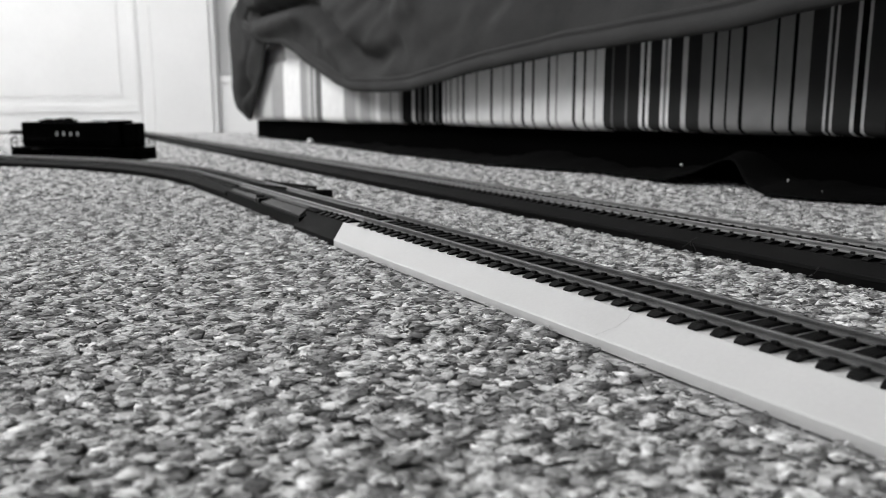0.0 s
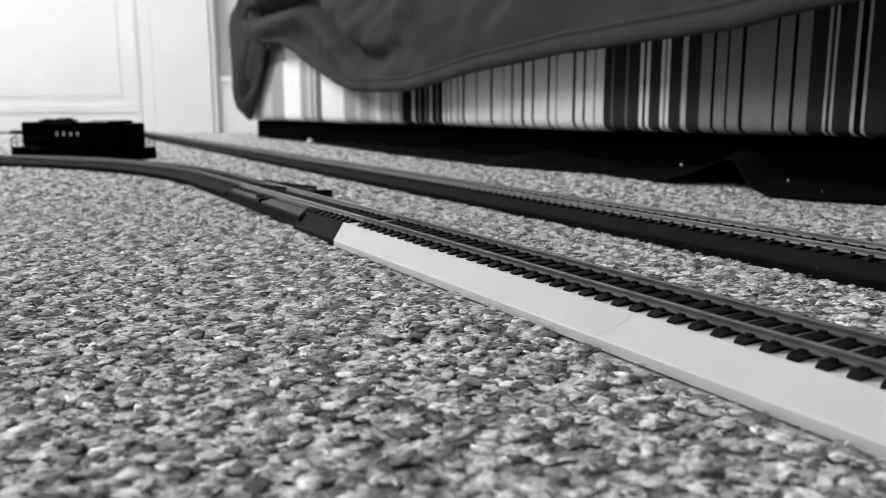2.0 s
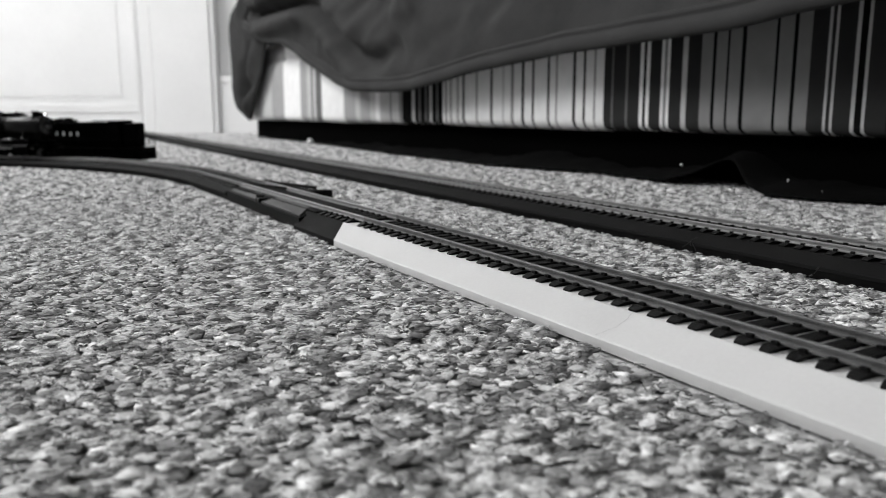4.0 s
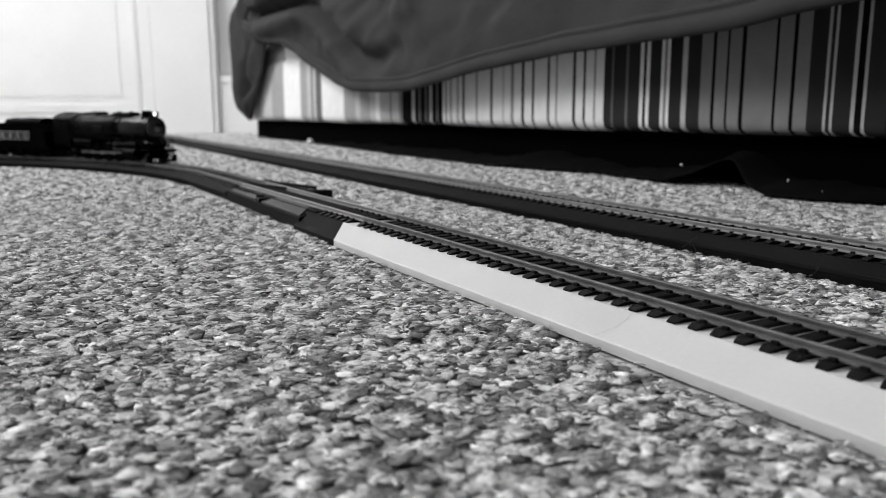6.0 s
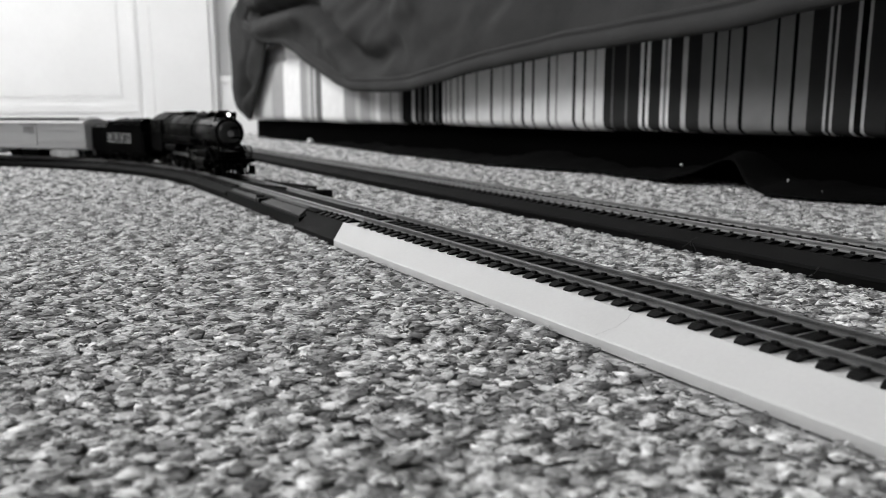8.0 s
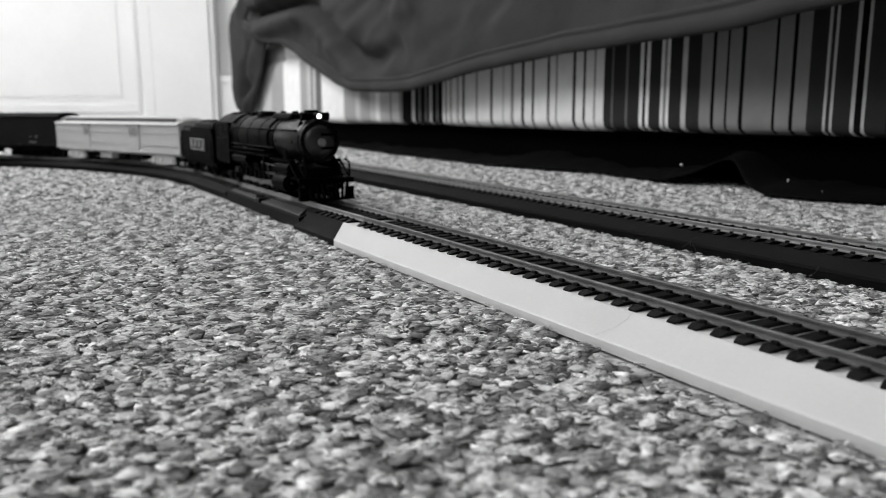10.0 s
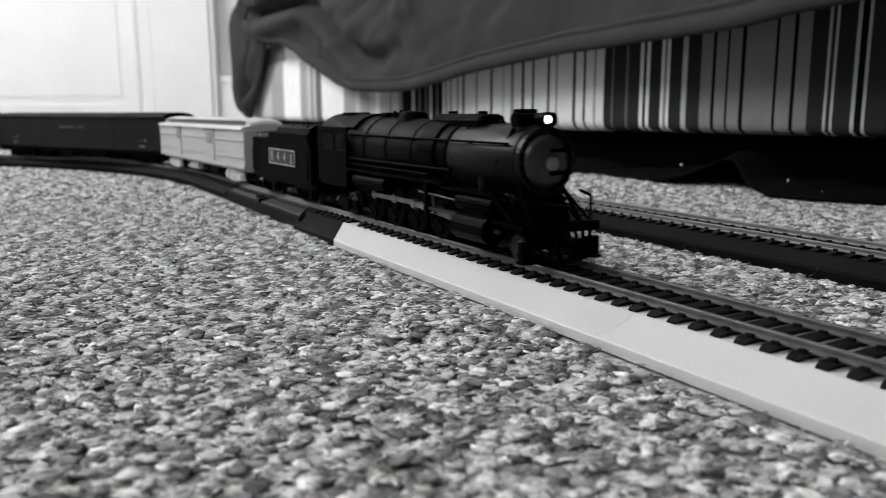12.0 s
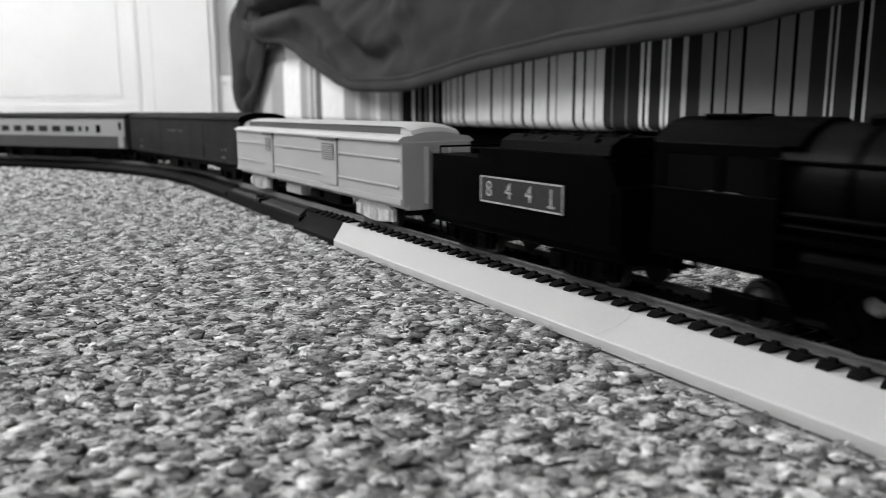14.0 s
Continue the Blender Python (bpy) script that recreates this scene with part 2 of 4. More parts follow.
tie_mesh = None


def add_ties(owner, poses):
    """Ties of one track section: separate pieces on one mesh."""
    global tie_mesh
    for i, m in enumerate(poses):
        if tie_mesh is None:
            # sleeper with tapered ends that slope down
            bm = bmesh.new()
            prism(bm, [(-14.9, 6.0), (-14.9, 7.3), (-12.6, 8.1), (12.6, 8.1), (14.9, 7.3), (14.9, 6.0)], -2.12, 2.12)
            for v in bm.verts:
                if abs(v.co.y) > 14:
                    v.co.x *= 0.7
            for s in (-1, 1):
                for o in (-1.9, 1.9):
                    box(bm, -0.9, 0.9, s * 9 + o - 0.55, s * 9 + o + 0.55, 8.0, 9.0)
            ob = part("tie", bm, M_TIE, owner)
            tie_mesh = ob.data
        else:
            ob = new("tie", tie_mesh)
            ob.parent = owner
        ob.matrix_basis = m


def track_section(line, w, bed, rail, label, ties=(), lip=3.8, outline=None, bed_line=None, cut=0.0):
    t = group_of("track_section", label=label, category="model track", group="model railway track")
    part("roadbed", sweep(bmesh.new(), outline or bed_outline(w, lip), bed_line or line, cut), bed, t)
    for c in (-9, 9):
        part("rail", sweep(bmesh.new(), rail_outline(c), line), rail, t)
    add_ties(t, ties)
    return t


def MMpose(x, y, z=0, rz=0):
    return Matrix.Translation((x * MM, y * MM, z * MM)) @ Matrix.Rotation(rz, 4, "Z")


TIE = 7.352


def near_line():
    words, places = "pale grey plastic track section with black ties and metal rails", [MMpose(4.4 + TIE * i, 0) for i in range(27)]
    first = track_section(straight(0, 198.5), 29, M_LIGHTBED, M_RAIL, words, places, outline=wide_outline(), bed_line=straight(-12.5, 198.5), cut=SLANT)
    first.matrix_basis = LAY @ MMpose(-355.5, YT)
    light = track_section(straight(0, 198.5), 29, M_LIGHTBED, M_RAIL, words, places, outline=wide_outline())
    light.matrix_basis = LAY @ MMpose(-157, YT)
    # a hairline crack where the first two pale sections meet
    bm = bmesh.new()
    pts = [(5.5 + 1.2 * k / 9 + 1.9 * math.sin(math.pi * k / 9) + 0.25 * math.sin(k * 2.1), -28.2 + 12.4 * k / 9) for k in range(10)]
    lo = [bm.verts.new((x, y, 1.9 + 5.0 * (y + 28.4) / 12.8)) for x, y in pts]
    hi = [bm.verts.new((x + 0.2, y, 1.9 + 5.0 * (y + 28.4) / 12.8)) for x, y in pts]
    for k in range(9):
        bm.faces.new((lo[k], hi[k], hi[k + 1], lo[k + 1]))
    crack = part("hairline_crack", bm, M_MIDCRACK, first, "fine dark crack in the pale plastic")
    crack.matrix_basis = MMpose(190, 0)
    copy_thing(light, LAY @ MMpose(41.5, YT))
    short = track_section(straight(0, 98.5), 22, M_BLACKBED, M_RAIL, "short black plastic track section with metal rails on carpet",
                          [MMpose(3.7 + TIE * i, 0) for i in range(13)])
    short.matrix_basis = LAY @ MMpose(-674.5, YT)
    curve = track_section(bow(22.4, RAD), 22, M_BLACKBED, M_RAIL, "curved black plastic track section with metal rails on carpet",
                          [MMpose(-RAD * math.sin(a), -RAD + RAD * math.cos(a), 0, a) for a in (radians(0.35 + 0.68 * i) for i in range(33))])
    curve.matrix_basis = LAY @ MMpose(S0 - 0.5, YT)
    for i in range(1, 9):
        x, y, h = rail_path(S0 - RAD * radians(22.5) * i)
        copy_thing(curve, LAY @ MMpose(x, y, 0, h))


near_line()


def far_line():
    far = pose(0, 0, 0, 0, 0, -61.78)
    sec = track_section(straight(0, 227.9), 25, M_BLACKBED, M_STEELRAIL, "black plastic track section with bright rails on carpet",
                        [MMpose(3.7 + TIE * i, 0) @ Matrix.Diagonal((0.9, 0.93, 1, 1)) for i in range(31)])
    sec.matrix_basis = far @ MMpose(-2050, 289)
    for i in range(1, 10):
        copy_thing(sec, far @ MMpose(-2050 + 227.91 * i, 289))
    c = track_section(bow(30, 600), 25, M_BLACKBED, M_STEELRAIL, "curved black plastic track section by the door",
                      [MMpose(-600 * math.sin(a), -600 + 600 * math.cos(a), 0, a) for a in (radians(0.3 + 0.714 * i) for i in range(42))])
    c.matrix_basis = far @ MMpose(-2050.5, 289)
    a = radians(30.1)
    copy_thing(c, far @ MMpose(-2050.5 - 600 * math.sin(a), 289 - 600 + 600 * math.cos(a), 0, a))


far_line()


def turnout():
    t = group_of("turnout", LAY @ MMpose(-575.5, YT), label="black plastic track switch with motor box, rails and stub end", category="track switch", group="model railway track")
    line = straight(0, 219.5)
    part("roadbed", sweep(bmesh.new(), bed_outline(18.5, 4.6), straight(0, 150)), M_BLACKBED, t)
    part("end_roadbed", sweep(bmesh.new(), wide_outline(), straight(150.2, 207.2), SLANT, SLANT), M_BLACKBED, t, "wide black sloping end of the roadbed")
    for c in (-9, 9):
        part("rail", sweep(bmesh.new(), rail_outline(c), line), M_STEELRAIL, t)
    # the branch leaves towards the far side and ends in a stub
    div = [(x, 20 * ((x + 75) / 130) ** 2, 40 / 130 * (x + 75) / 130) for x in (-18 + 73 * i / 19 for i in range(20))]
    low = [(o, z - 0.12) for o, z in bed_outline(19)]
    part("branch_roadbed", sweep(bmesh.new(), low, div), M_BLACKBED, t)
    for c in (-9, 9):
        part("branch_rail", sweep(bmesh.new(), [(o, z - 0.1) for o, z in rail_outline(c)], div), M_TIE, t)
    part("stub_end", B(-4, 6, -17, 19, -1.4, 7.6, bevel=0.5), M_BLACKBED, t, m=MMpose(55, 20, 0, 0.3))
    # motor box: a long low casing with a sloping lid, a slanted end and a throw lever
    def slab(outline, z0, heights):
        bm = bmesh.new()
        lo = [bm.verts.new((x, y, z0)) for x, y in outline]
        hi = [bm.verts.new((x, y, z)) for (x, y), z in zip(outline, heights)]
        n = len(outline)
        for k in range(n):
            bm.faces.new((lo[k], lo[(k + 1) % n], hi[(k + 1) % n], hi[k]))
        bm.faces.new(hi)
        bm.faces.new(lo[::-1])
        bmesh.ops.recalc_face_normals(bm, faces=bm.faces)
        bmesh.ops.bevel(bm, geom=[e for e in bm.edges if e.verts[0].co.z > z0 and e.verts[1].co.z > z0], offset=0.4, segments=2, affect="EDGES", profile=0.5)
        return bm
    body = slab([(-6, -20.5), (-6, -14.5), (158, -14.5), (168, -25.5)], -1.5, (5.2, 6.2, 6.2, 5.2))
    motor = part("motor_box", body, M_BLACKBED, t)
    top = slab([(88, -22), (88, -10.8), (146, -10.8), (164, -23.2)], 5.0, (6.2, 8.5, 8.5, 6.2))
    part("lid", top, M_LID, motor, "dull grey-black lid")
    cover = slab([(2, -18.2), (2, -10.8), (76, -10.8), (76, -20)], 5.0, (5.9, 8.2, 8.2, 5.9))
    part("end_cover", cover, M_LID, motor, "dull grey-black end cover")
    part("switch_deck", B(1, 166, -15, 15, 6.2, 7.9, bevel=0.3), M_BLACKBED, t)
    bm = bmesh.new()
    box(bm, 78, 87, -23, -16.5, 5.2, 8.2, bevel=0.7)
    tube(bm, (80, -22.4, 8.6), (82, -17.6, 8.6), 1.1, 8)
    part("throw_lever", bm, M_TIE, motor, "black throw lever")
    bm = bmesh.new()
    for x in (79.5, 86):
        bmesh.ops.create_icosphere(bm, subdivisions=2, radius=0.9, matrix=Matrix.Translation((x, -23.2, 7.4)))
    part("screw", bm, M_STEEL, motor, "bright screw heads")
    add_ties(t, [MMpose(172.5 + TIE * i, 0) for i in range(6)])


turnout()


# ---- bed, blanket, cloth ----
YB = 530.5
# one repeat of the woven stripes, seen from the far end to the near end: shade and width in millimetres
BANDS = ("w43.9 l102.1 n74.7 w105.2 n37.6 l21.2 g8.9 l14.7 g28.7 w108 n45.5 l18.4 n37.6 l19.1 w16.6 l36 m6 l24.5 m11.1",
         "k28.7 l8.7 k10.3 g6.8 k11.7 g6.6 k6.5 l8.1 k11.1 g6.3 k12.4",
         "w7.6 m4.5 w8.9 m4.4 w14.5 m4.3 w9.9 d5.6 w27.1 m4 w28.2 k5 w20.6 l3.6 w14 m5.7 w15.7 d5.5 w15.1 d4.2 w24.7 k4 w10.8 m2.9 w25.5 d4.6 w11.7 d3.5 w12.2 m2.6 w11.8",
         "d10.7 g2.4 d16.7 g3.1 d15.2 w4.5 k3.7 w4.4 d14.3 w3.5 m3.5 w3.4 d14.8 l5.9 d15.3",
         "m12.3 k3.6 m11.2 k2.3 m12 k3.9 m27.3 k2.6 m12.6 k3.4 m11.5 d13.4 l2.3 d3.1 l2.2 d13.9 l3 k5.4 l2.5 d15.7")


def bed():
    b = group_of("bed", LAY, label="low bed with striped ticking sides on a black frame", category="bed")
    cols = [(s[0], float(s[1:])) for band in BANDS + BANDS[1:] + BANDS[1:3] for s in band.split()]
    # the striped side: a rounded lower edge, straight up, a rounded upper edge, in columns by stripe
    prof = [(60, 42.3), (18, 42.0), (7, 43.2), (1.5, 46.5), (0, 53), (0, 110), (0.3, 152), (2.2, 159), (7, 163), (8, 164.5), (8.5, 166.5), (6, 170), (5, 184), (9, 196), (24, 202), (300, 204)]
    bm = bmesh.new()
    keys = list(TICKING)
    x, prev = -1804.0, None
    for shade, w in cols:
        n = max(1, int(w / 40))
        for i in range(n):
            xa, xb = x + w * i / n, x + w * (i + 1) / n
            for xx in ((xa,) if prev is None else ()):
                prev = [bm.verts.new((xx, YB + y, z)) for y, z in prof]
            sag = 1.2 * math.sin(xb * 0.011) + 0.8 * math.sin(xb * 0.031)
            cur = [bm.verts.new((xb, YB + y + sag * (0.3 if z < 50 else 1), z + sag * 0.4)) for y, z in prof]
            for j in range(len(prof) - 1):
                f = bm.faces.new((prev[j], cur[j], cur[j + 1], prev[j + 1]))
                f.material_index = keys.index(shade)
            prev = cur
        x += w
    bmesh.ops.recalc_face_normals(bm, faces=bm.faces)
    bmesh.ops.reverse_faces(bm, faces=[f for f in bm.faces] if sum(f.normal.y for f in bm.faces) > 0 else [])
    side = part("striped_side", bm, list(TICKING.values()), b, "striped grey, white and black woven ticking", smooth=True)
    # rounded far corner and end
    end = bmesh.new()
    ring = []
    for i in range(9):
        a = radians(90 * i / 8)
        ring.append((-1804 - 30 * math.sin(a), YB + 30 - 30 * math.cos(a)))
    ring.append((-1834, YB + 900))
    zs = (42, 46, 60, 110, 160, 180, 200)
    g = [[end.verts.new((px, py, z)) for z in zs] for px, py in ring]
    for A, C in zip(g, g[1:]):
        for j in range(len(zs) - 1):
            end.faces.new((A[j], A[j + 1], C[j + 1], C[j])).material_index = 0
    part("end_side", end, TICKING["l"], b, smooth=True)
    part("mattress_core", B(-1810, x - 10, YB + 70, YB + 900, 44, 180), TICKING["m"], b, "plain grey ticking")
    up = bmesh.new()
    box(up, -1810, x, YB + 26, YB + 900, 205, 430, bevel=18)
    part("upper_cushion", up, TICKING["m"], b, "thick upper cushion under the blanket", smooth=True)
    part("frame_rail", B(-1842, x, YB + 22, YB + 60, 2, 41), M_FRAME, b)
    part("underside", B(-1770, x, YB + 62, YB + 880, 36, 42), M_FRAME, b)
    for px in (-1760, -850, x - 80):
        part("leg", B(px, px + 55, YB + 90, YB + 145, -1, 35.5, bevel=3), M_FRAME, b)


bed()


def wob(a, b, c):
    return noise.noise(Vector((a, b, c)))


HEM = ((-1683, 234.4), (-1625, 215.9), (-1570, 198.4), (-1467, 186.6), (-1405, 170.2), (-1321, 141), (-1256, 122.2), (-1196, 103.8), (-1140, 95.4), (-1087, 91.6), (-1025, 90.3), (-970, 89.8), (-918, 92.2),
       (-856, 98.8), (-762, 108.8), (-704, 112), (-607, 117.9), (-521, 118.8), (-452, 119.9), (-394, 120.8), (-369, 122.9), (-346, 125.9), (-326, 127.2), (-283, 130.1), (-100, 150), (300, 178))
VALLEY = ((-1380, 262), (-1300, 239), (-1225, 198), (-1168, 163), (-1115, 139), (-1053, 133), (-979, 146), (-900, 165))


def along(rows, x):
    """Straight lines through the rows."""
    for (a, p), (b, q) in zip(rows, rows[1:]):
        if x <= b:
            return p + (q - p) * max(0.0, (x - a) / (b - a))
    return rows[-1][1]


def bell(v, w):
    return math.exp(-(v / w) ** 2)


def blanket():
    """A heavy throw over the bed's edge: it hangs in swags, its hem doubled, a bunched fold at the corner."""
    bl = group_of("blanket", LAY, label="grey fleece throw hanging in folds over the bed edge", category="blanket")
    bm, hem = bmesh.new(), bmesh.new()
    nx, nz = 320, 96
    xs = [-1668 + 1853 * (i / nx) ** 1.1 for i in range(nx + 1)]
    grid, hg = [], []
    for x in xs:
        h = sum(along(HEM, x + d) for d in (-14, -7, 0, 7, 14)) / 5
        zv = sum(along(VALLEY, x + d) for d in (-20, -10, 0, 10, 20)) / 5
        reach = 36 + 12 * min(1, max(0, (x + 1100) / 500)) + 22 * min(1, max(0, (x + 600) / 250))
        col = []
        for j in range(nz + 1):
            t = j / nz
            z = h + (455 - h) * t
            soft = min(1, 3 * t)
            u = (x + 1150) * (0.25 + 0.75 * t) * 0.006
            fold = soft * (5 * math.sin(u * 2.1 + 2.2 * (1 - t) + 0.6) + 4 * math.sin(u * 4.3 - 1.3 * (1 - t)))
            fold += soft * (5 * wob((x * 0.6 + z) * 0.02, (z - x * 0.3) * 0.007, 7.5) + 16 * wob(x * 0.006, z * 0.009, 1.5)) + 4 * wob(x * 0.02, z * 0.02, 4.5)
            fold += soft * (7 * wob((x + 1.7 * z) * 0.011, (z - 0.5 * x) * 0.03, 2.2) + 3 * wob((x - 1.2 * z) * 0.03, (z + 0.5 * x) * 0.02, 6.2))
            # the deep swag: a valley that runs down to the hem's lowest stretch, with a roll on either side
            k = max(0.0, min(1, (x + 1380) / 60)) * max(0.0, min(1, (-960 - x) / 190))
            d = (z - zv) * 0.86
            fold += k * (-24 * bell(d, 13) + 8 * bell(d + 28, 18) + 15 * bell(d - 32, 24))
            # a crease across the bulge at the corner
            k = max(0.0, min(1, (-1300 - x) / 60))
            fold += k * (-26 * bell(z - 252 + 0.03 * (x + 1450), 9) + 18 * bell(z - 222, 20) + 20 * bell(z - 285, 24))
            fold -= 10 * bell(x + 985 + (z - 150) * 0.5, 16) * bell(z - 152, 26)
            near = reach * (1 - 0.25 * t) + fold
            y = YB - max(14, near)
            if z > 420:
                y += (z - 420) * 4
            col.append(bm.verts.new((x, y, min(z, 434 + 2 * wob(x * .01, z * .01, 9)))))
        grid.append(col)
        y = col[0].co.y
        hg.append([hem.verts.new((x, y + oy, h + oz)) for oy, oz in ((4.5, 1), (4.5, -1), (0, -2.2), (-3.6, -0.5), (-4.4, 5), (-4.0, 12), (-1.6, 13.2), (-4.4, 15), (-3.4, 18), (1.5, 20))])
    for A, C in zip(grid, grid[1:]):
        for j in range(nz):
            bm.faces.new((A[j], C[j], C[j + 1], A[j + 1]))
    for A, C in zip(hg, hg[1:]):
        for j in range(9):
            hem.faces.new((A[j], C[j], C[j + 1], A[j + 1]))
    ob = part("throw", bm, M_BLANKET, bl, smooth=True)
    s = ob.modifiers.new("thick", "SOLIDIFY")
    s.thickness, s.offset = 0.003, -1
    part("hem", hem, M_HEM, bl, "stitched double hem", smooth=True)
    # the bunched fold that hangs past the bed's corner: a flattened, creased bag that ends in a tip
    left = ((42, -1748), (64, -1798), (90, -1838), (117, -1862), (175, -1869), (252, -1879), (282, -1862), (301, -1800), (340, -1770), (440, -1740))
    right = ((42, -1737), (94, -1698), (129, -1653), (168, -1624), (196, -1600), (221, -1585), (257, -1630), (282, -1570), (440, -1520))
    bm = bmesh.new()
    rings, n = [], 64
    for k in range(61):
        z = 42 + 393 * k / 60
        a, b = along(left, z), along(right, z)
        ring = []
        for i in range(n):
            w = 2 * math.pi * i / n
            u, front = math.cos(w), -math.sin(w)
            deep = 11 * min(1, (b - a) / 90)
            # two deep creases run down its face, a hollow opens under the lower end
            crease = (20 * bell(u - 0.15 - 0.002 * (z - 150), 0.16) - 9 * bell(u - 0.6, 0.3) - 8 * bell(u + 0.5, 0.3) + 8 * bell(u + 0.15 + 0.004 * (z - 200), 0.12) * bell(z - 230, 50)
                      + 22 * bell(u - 0.5, 0.3) * bell(z - 112, 16)) * (front < 0)
            y = front * deep * (1 - 0.15 * u) + crease * min(1, (b - a) / 90) + 5 * wob(u * 2, z * 0.02, 3.0)
            ring.append(bm.verts.new(((a + b) / 2 * 1.011 + u * (b - a) / 2 + 4 * wob(z * 0.03, front, 8.0), 513 + y, z)))
        rings.append(ring)
    for A, C in zip(rings, rings[1:]):
        for i in range(n):
            bm.faces.new((A[i], A[(i + 1) % n], C[(i + 1) % n], C[i]))
    bm.faces.new(rings[0][::-1])
    bm.faces.new(rings[-1])
    bmesh.ops.recalc_face_normals(bm, faces=bm.faces)
    part("corner_fold", bm, M_BLANKET, bl, "bunched fold hanging past the bed's corner", smooth=True)


blanket()


EDGE = ((-1800, 594), (-1459, 548), (-1010, 502), (-844, 498), (-716, 495), (-611, 522), (-483, 504), (-464, 522), (-428, 516), (-370, 483), (-327, 496), (-290, 520), (100, 530))


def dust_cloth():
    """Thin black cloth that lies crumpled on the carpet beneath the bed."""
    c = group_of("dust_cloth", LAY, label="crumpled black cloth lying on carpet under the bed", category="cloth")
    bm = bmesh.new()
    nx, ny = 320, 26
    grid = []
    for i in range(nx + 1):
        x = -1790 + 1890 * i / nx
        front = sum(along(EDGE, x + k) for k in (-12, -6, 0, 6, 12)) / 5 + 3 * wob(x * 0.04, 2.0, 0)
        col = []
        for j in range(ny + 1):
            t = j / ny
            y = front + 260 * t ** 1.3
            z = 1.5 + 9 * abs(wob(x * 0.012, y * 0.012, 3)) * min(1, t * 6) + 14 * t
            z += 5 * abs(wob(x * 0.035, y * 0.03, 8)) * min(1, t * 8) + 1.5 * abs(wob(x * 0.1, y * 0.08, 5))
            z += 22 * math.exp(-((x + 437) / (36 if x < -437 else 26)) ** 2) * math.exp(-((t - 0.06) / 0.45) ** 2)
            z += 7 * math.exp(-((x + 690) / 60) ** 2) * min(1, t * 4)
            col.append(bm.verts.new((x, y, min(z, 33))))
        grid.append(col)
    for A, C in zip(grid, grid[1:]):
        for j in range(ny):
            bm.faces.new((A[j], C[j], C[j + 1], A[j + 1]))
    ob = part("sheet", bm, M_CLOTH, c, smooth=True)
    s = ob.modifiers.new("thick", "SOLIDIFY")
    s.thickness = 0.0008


dust_cloth()


def crumb():
    for x, y, z, r in ((-1463, 541, 4, 5.5), (-501, 533, 14.5, 1.1), (-381, 518, 10, 0.8), (-346, 508, 5, 0.6)):
        bm = bmesh.new()
        bmesh.ops.create_icosphere(bm, subdivisions=2, radius=r)
        for v in bm.verts:
            v.co *= 1 + 0.35 * wob(v.co.x * 0.5, v.co.y * 0.5, v.co.z * 0.5 + x)
        ob = part("lint", bm, M_LINT, None, m=LAY @ MMpose(x, y, z))
        tagged(ob, "small white ball of lint under the bed", "lint", "bits of lint")


crumb()


def threads():
    """Short curled fibres caught on the edge of the far roadbed."""
    for x, y, z, size, turn in ((-237, 254, 4.5, 7, 0.4), (-227, 251, 4.5, 5.5, 2.0), (-173, 252, 4.5, 4.5, 1.1), (-840, 437, 4.5, 4, 0.8)):
        bm = bmesh.new()
        pts = [(size * (math.sin(2.6 * k / 9) * math.cos(turn) + 0.1 * k / 9), 0.3 * size * math.sin(2.0 * k / 9 + turn), size * 0.75 * math.sin(math.pi * 0.8 * k / 9)) for k in range(10)]
        for a, b in zip(pts, pts[1:]):
            tube(bm, a, b, 0.13, 5)
        tagged(part("thread", bm, M_HEM, None, m=LAY @ MMpose(x, y, z)), "thin curled grey thread caught on the track edge", "thread", "loose threads")


threads()
# ---- the train: each vehicle's x is forward, z from the carpet, millimetres ----
def wheel_bm(r, w=2.6, n=24, spokes=0):
    """One flanged wheel about the y axis, its flange towards +y."""
    bm = bmesh.new()
    m = Matrix.Rotation(radians(90), 4, "Z")
    if not spokes:
        return lathe(bm, [(-w / 2, 1.0), (-w / 2 - 0.3, 1.6), (-w / 2, 2.2), (-w / 2 + 0.7, r * 0.72), (-w / 2, r * 0.8), (-w / 2, r), (w / 2 - 0.7, r), (w / 2 - 0.7, r + 0.7), (w / 2, r + 0.6), (w / 2, 1.0)], n, m)
    lathe(bm, [(-w / 2 - 0.4, 0.8), (-w / 2 - 0.4, 2.4), (-w / 2 + 0.8, 2.8), (-w / 2 + 0.8, r * 0.8), (-w / 2, r * 0.84), (-w / 2, r), (w / 2 - 0.7, r), (w / 2 - 0.7, r + 0.8), (w / 2, r + 0.7), (w / 2, 0.8)], n + 12, m)
    box(bm, -r * 0.8, -r * 0.35, -w / 2, w / 2 - 0.4, -r * 0.42, r * 0.42, bevel=0.3)
    tube(bm, (4.2, -w / 2 - 1.6, 0), (4.2, 0, 0), 1.0, 10)
    return bm


WHEELS = {}
TURNING = []               # (wheelset, radius, phase)


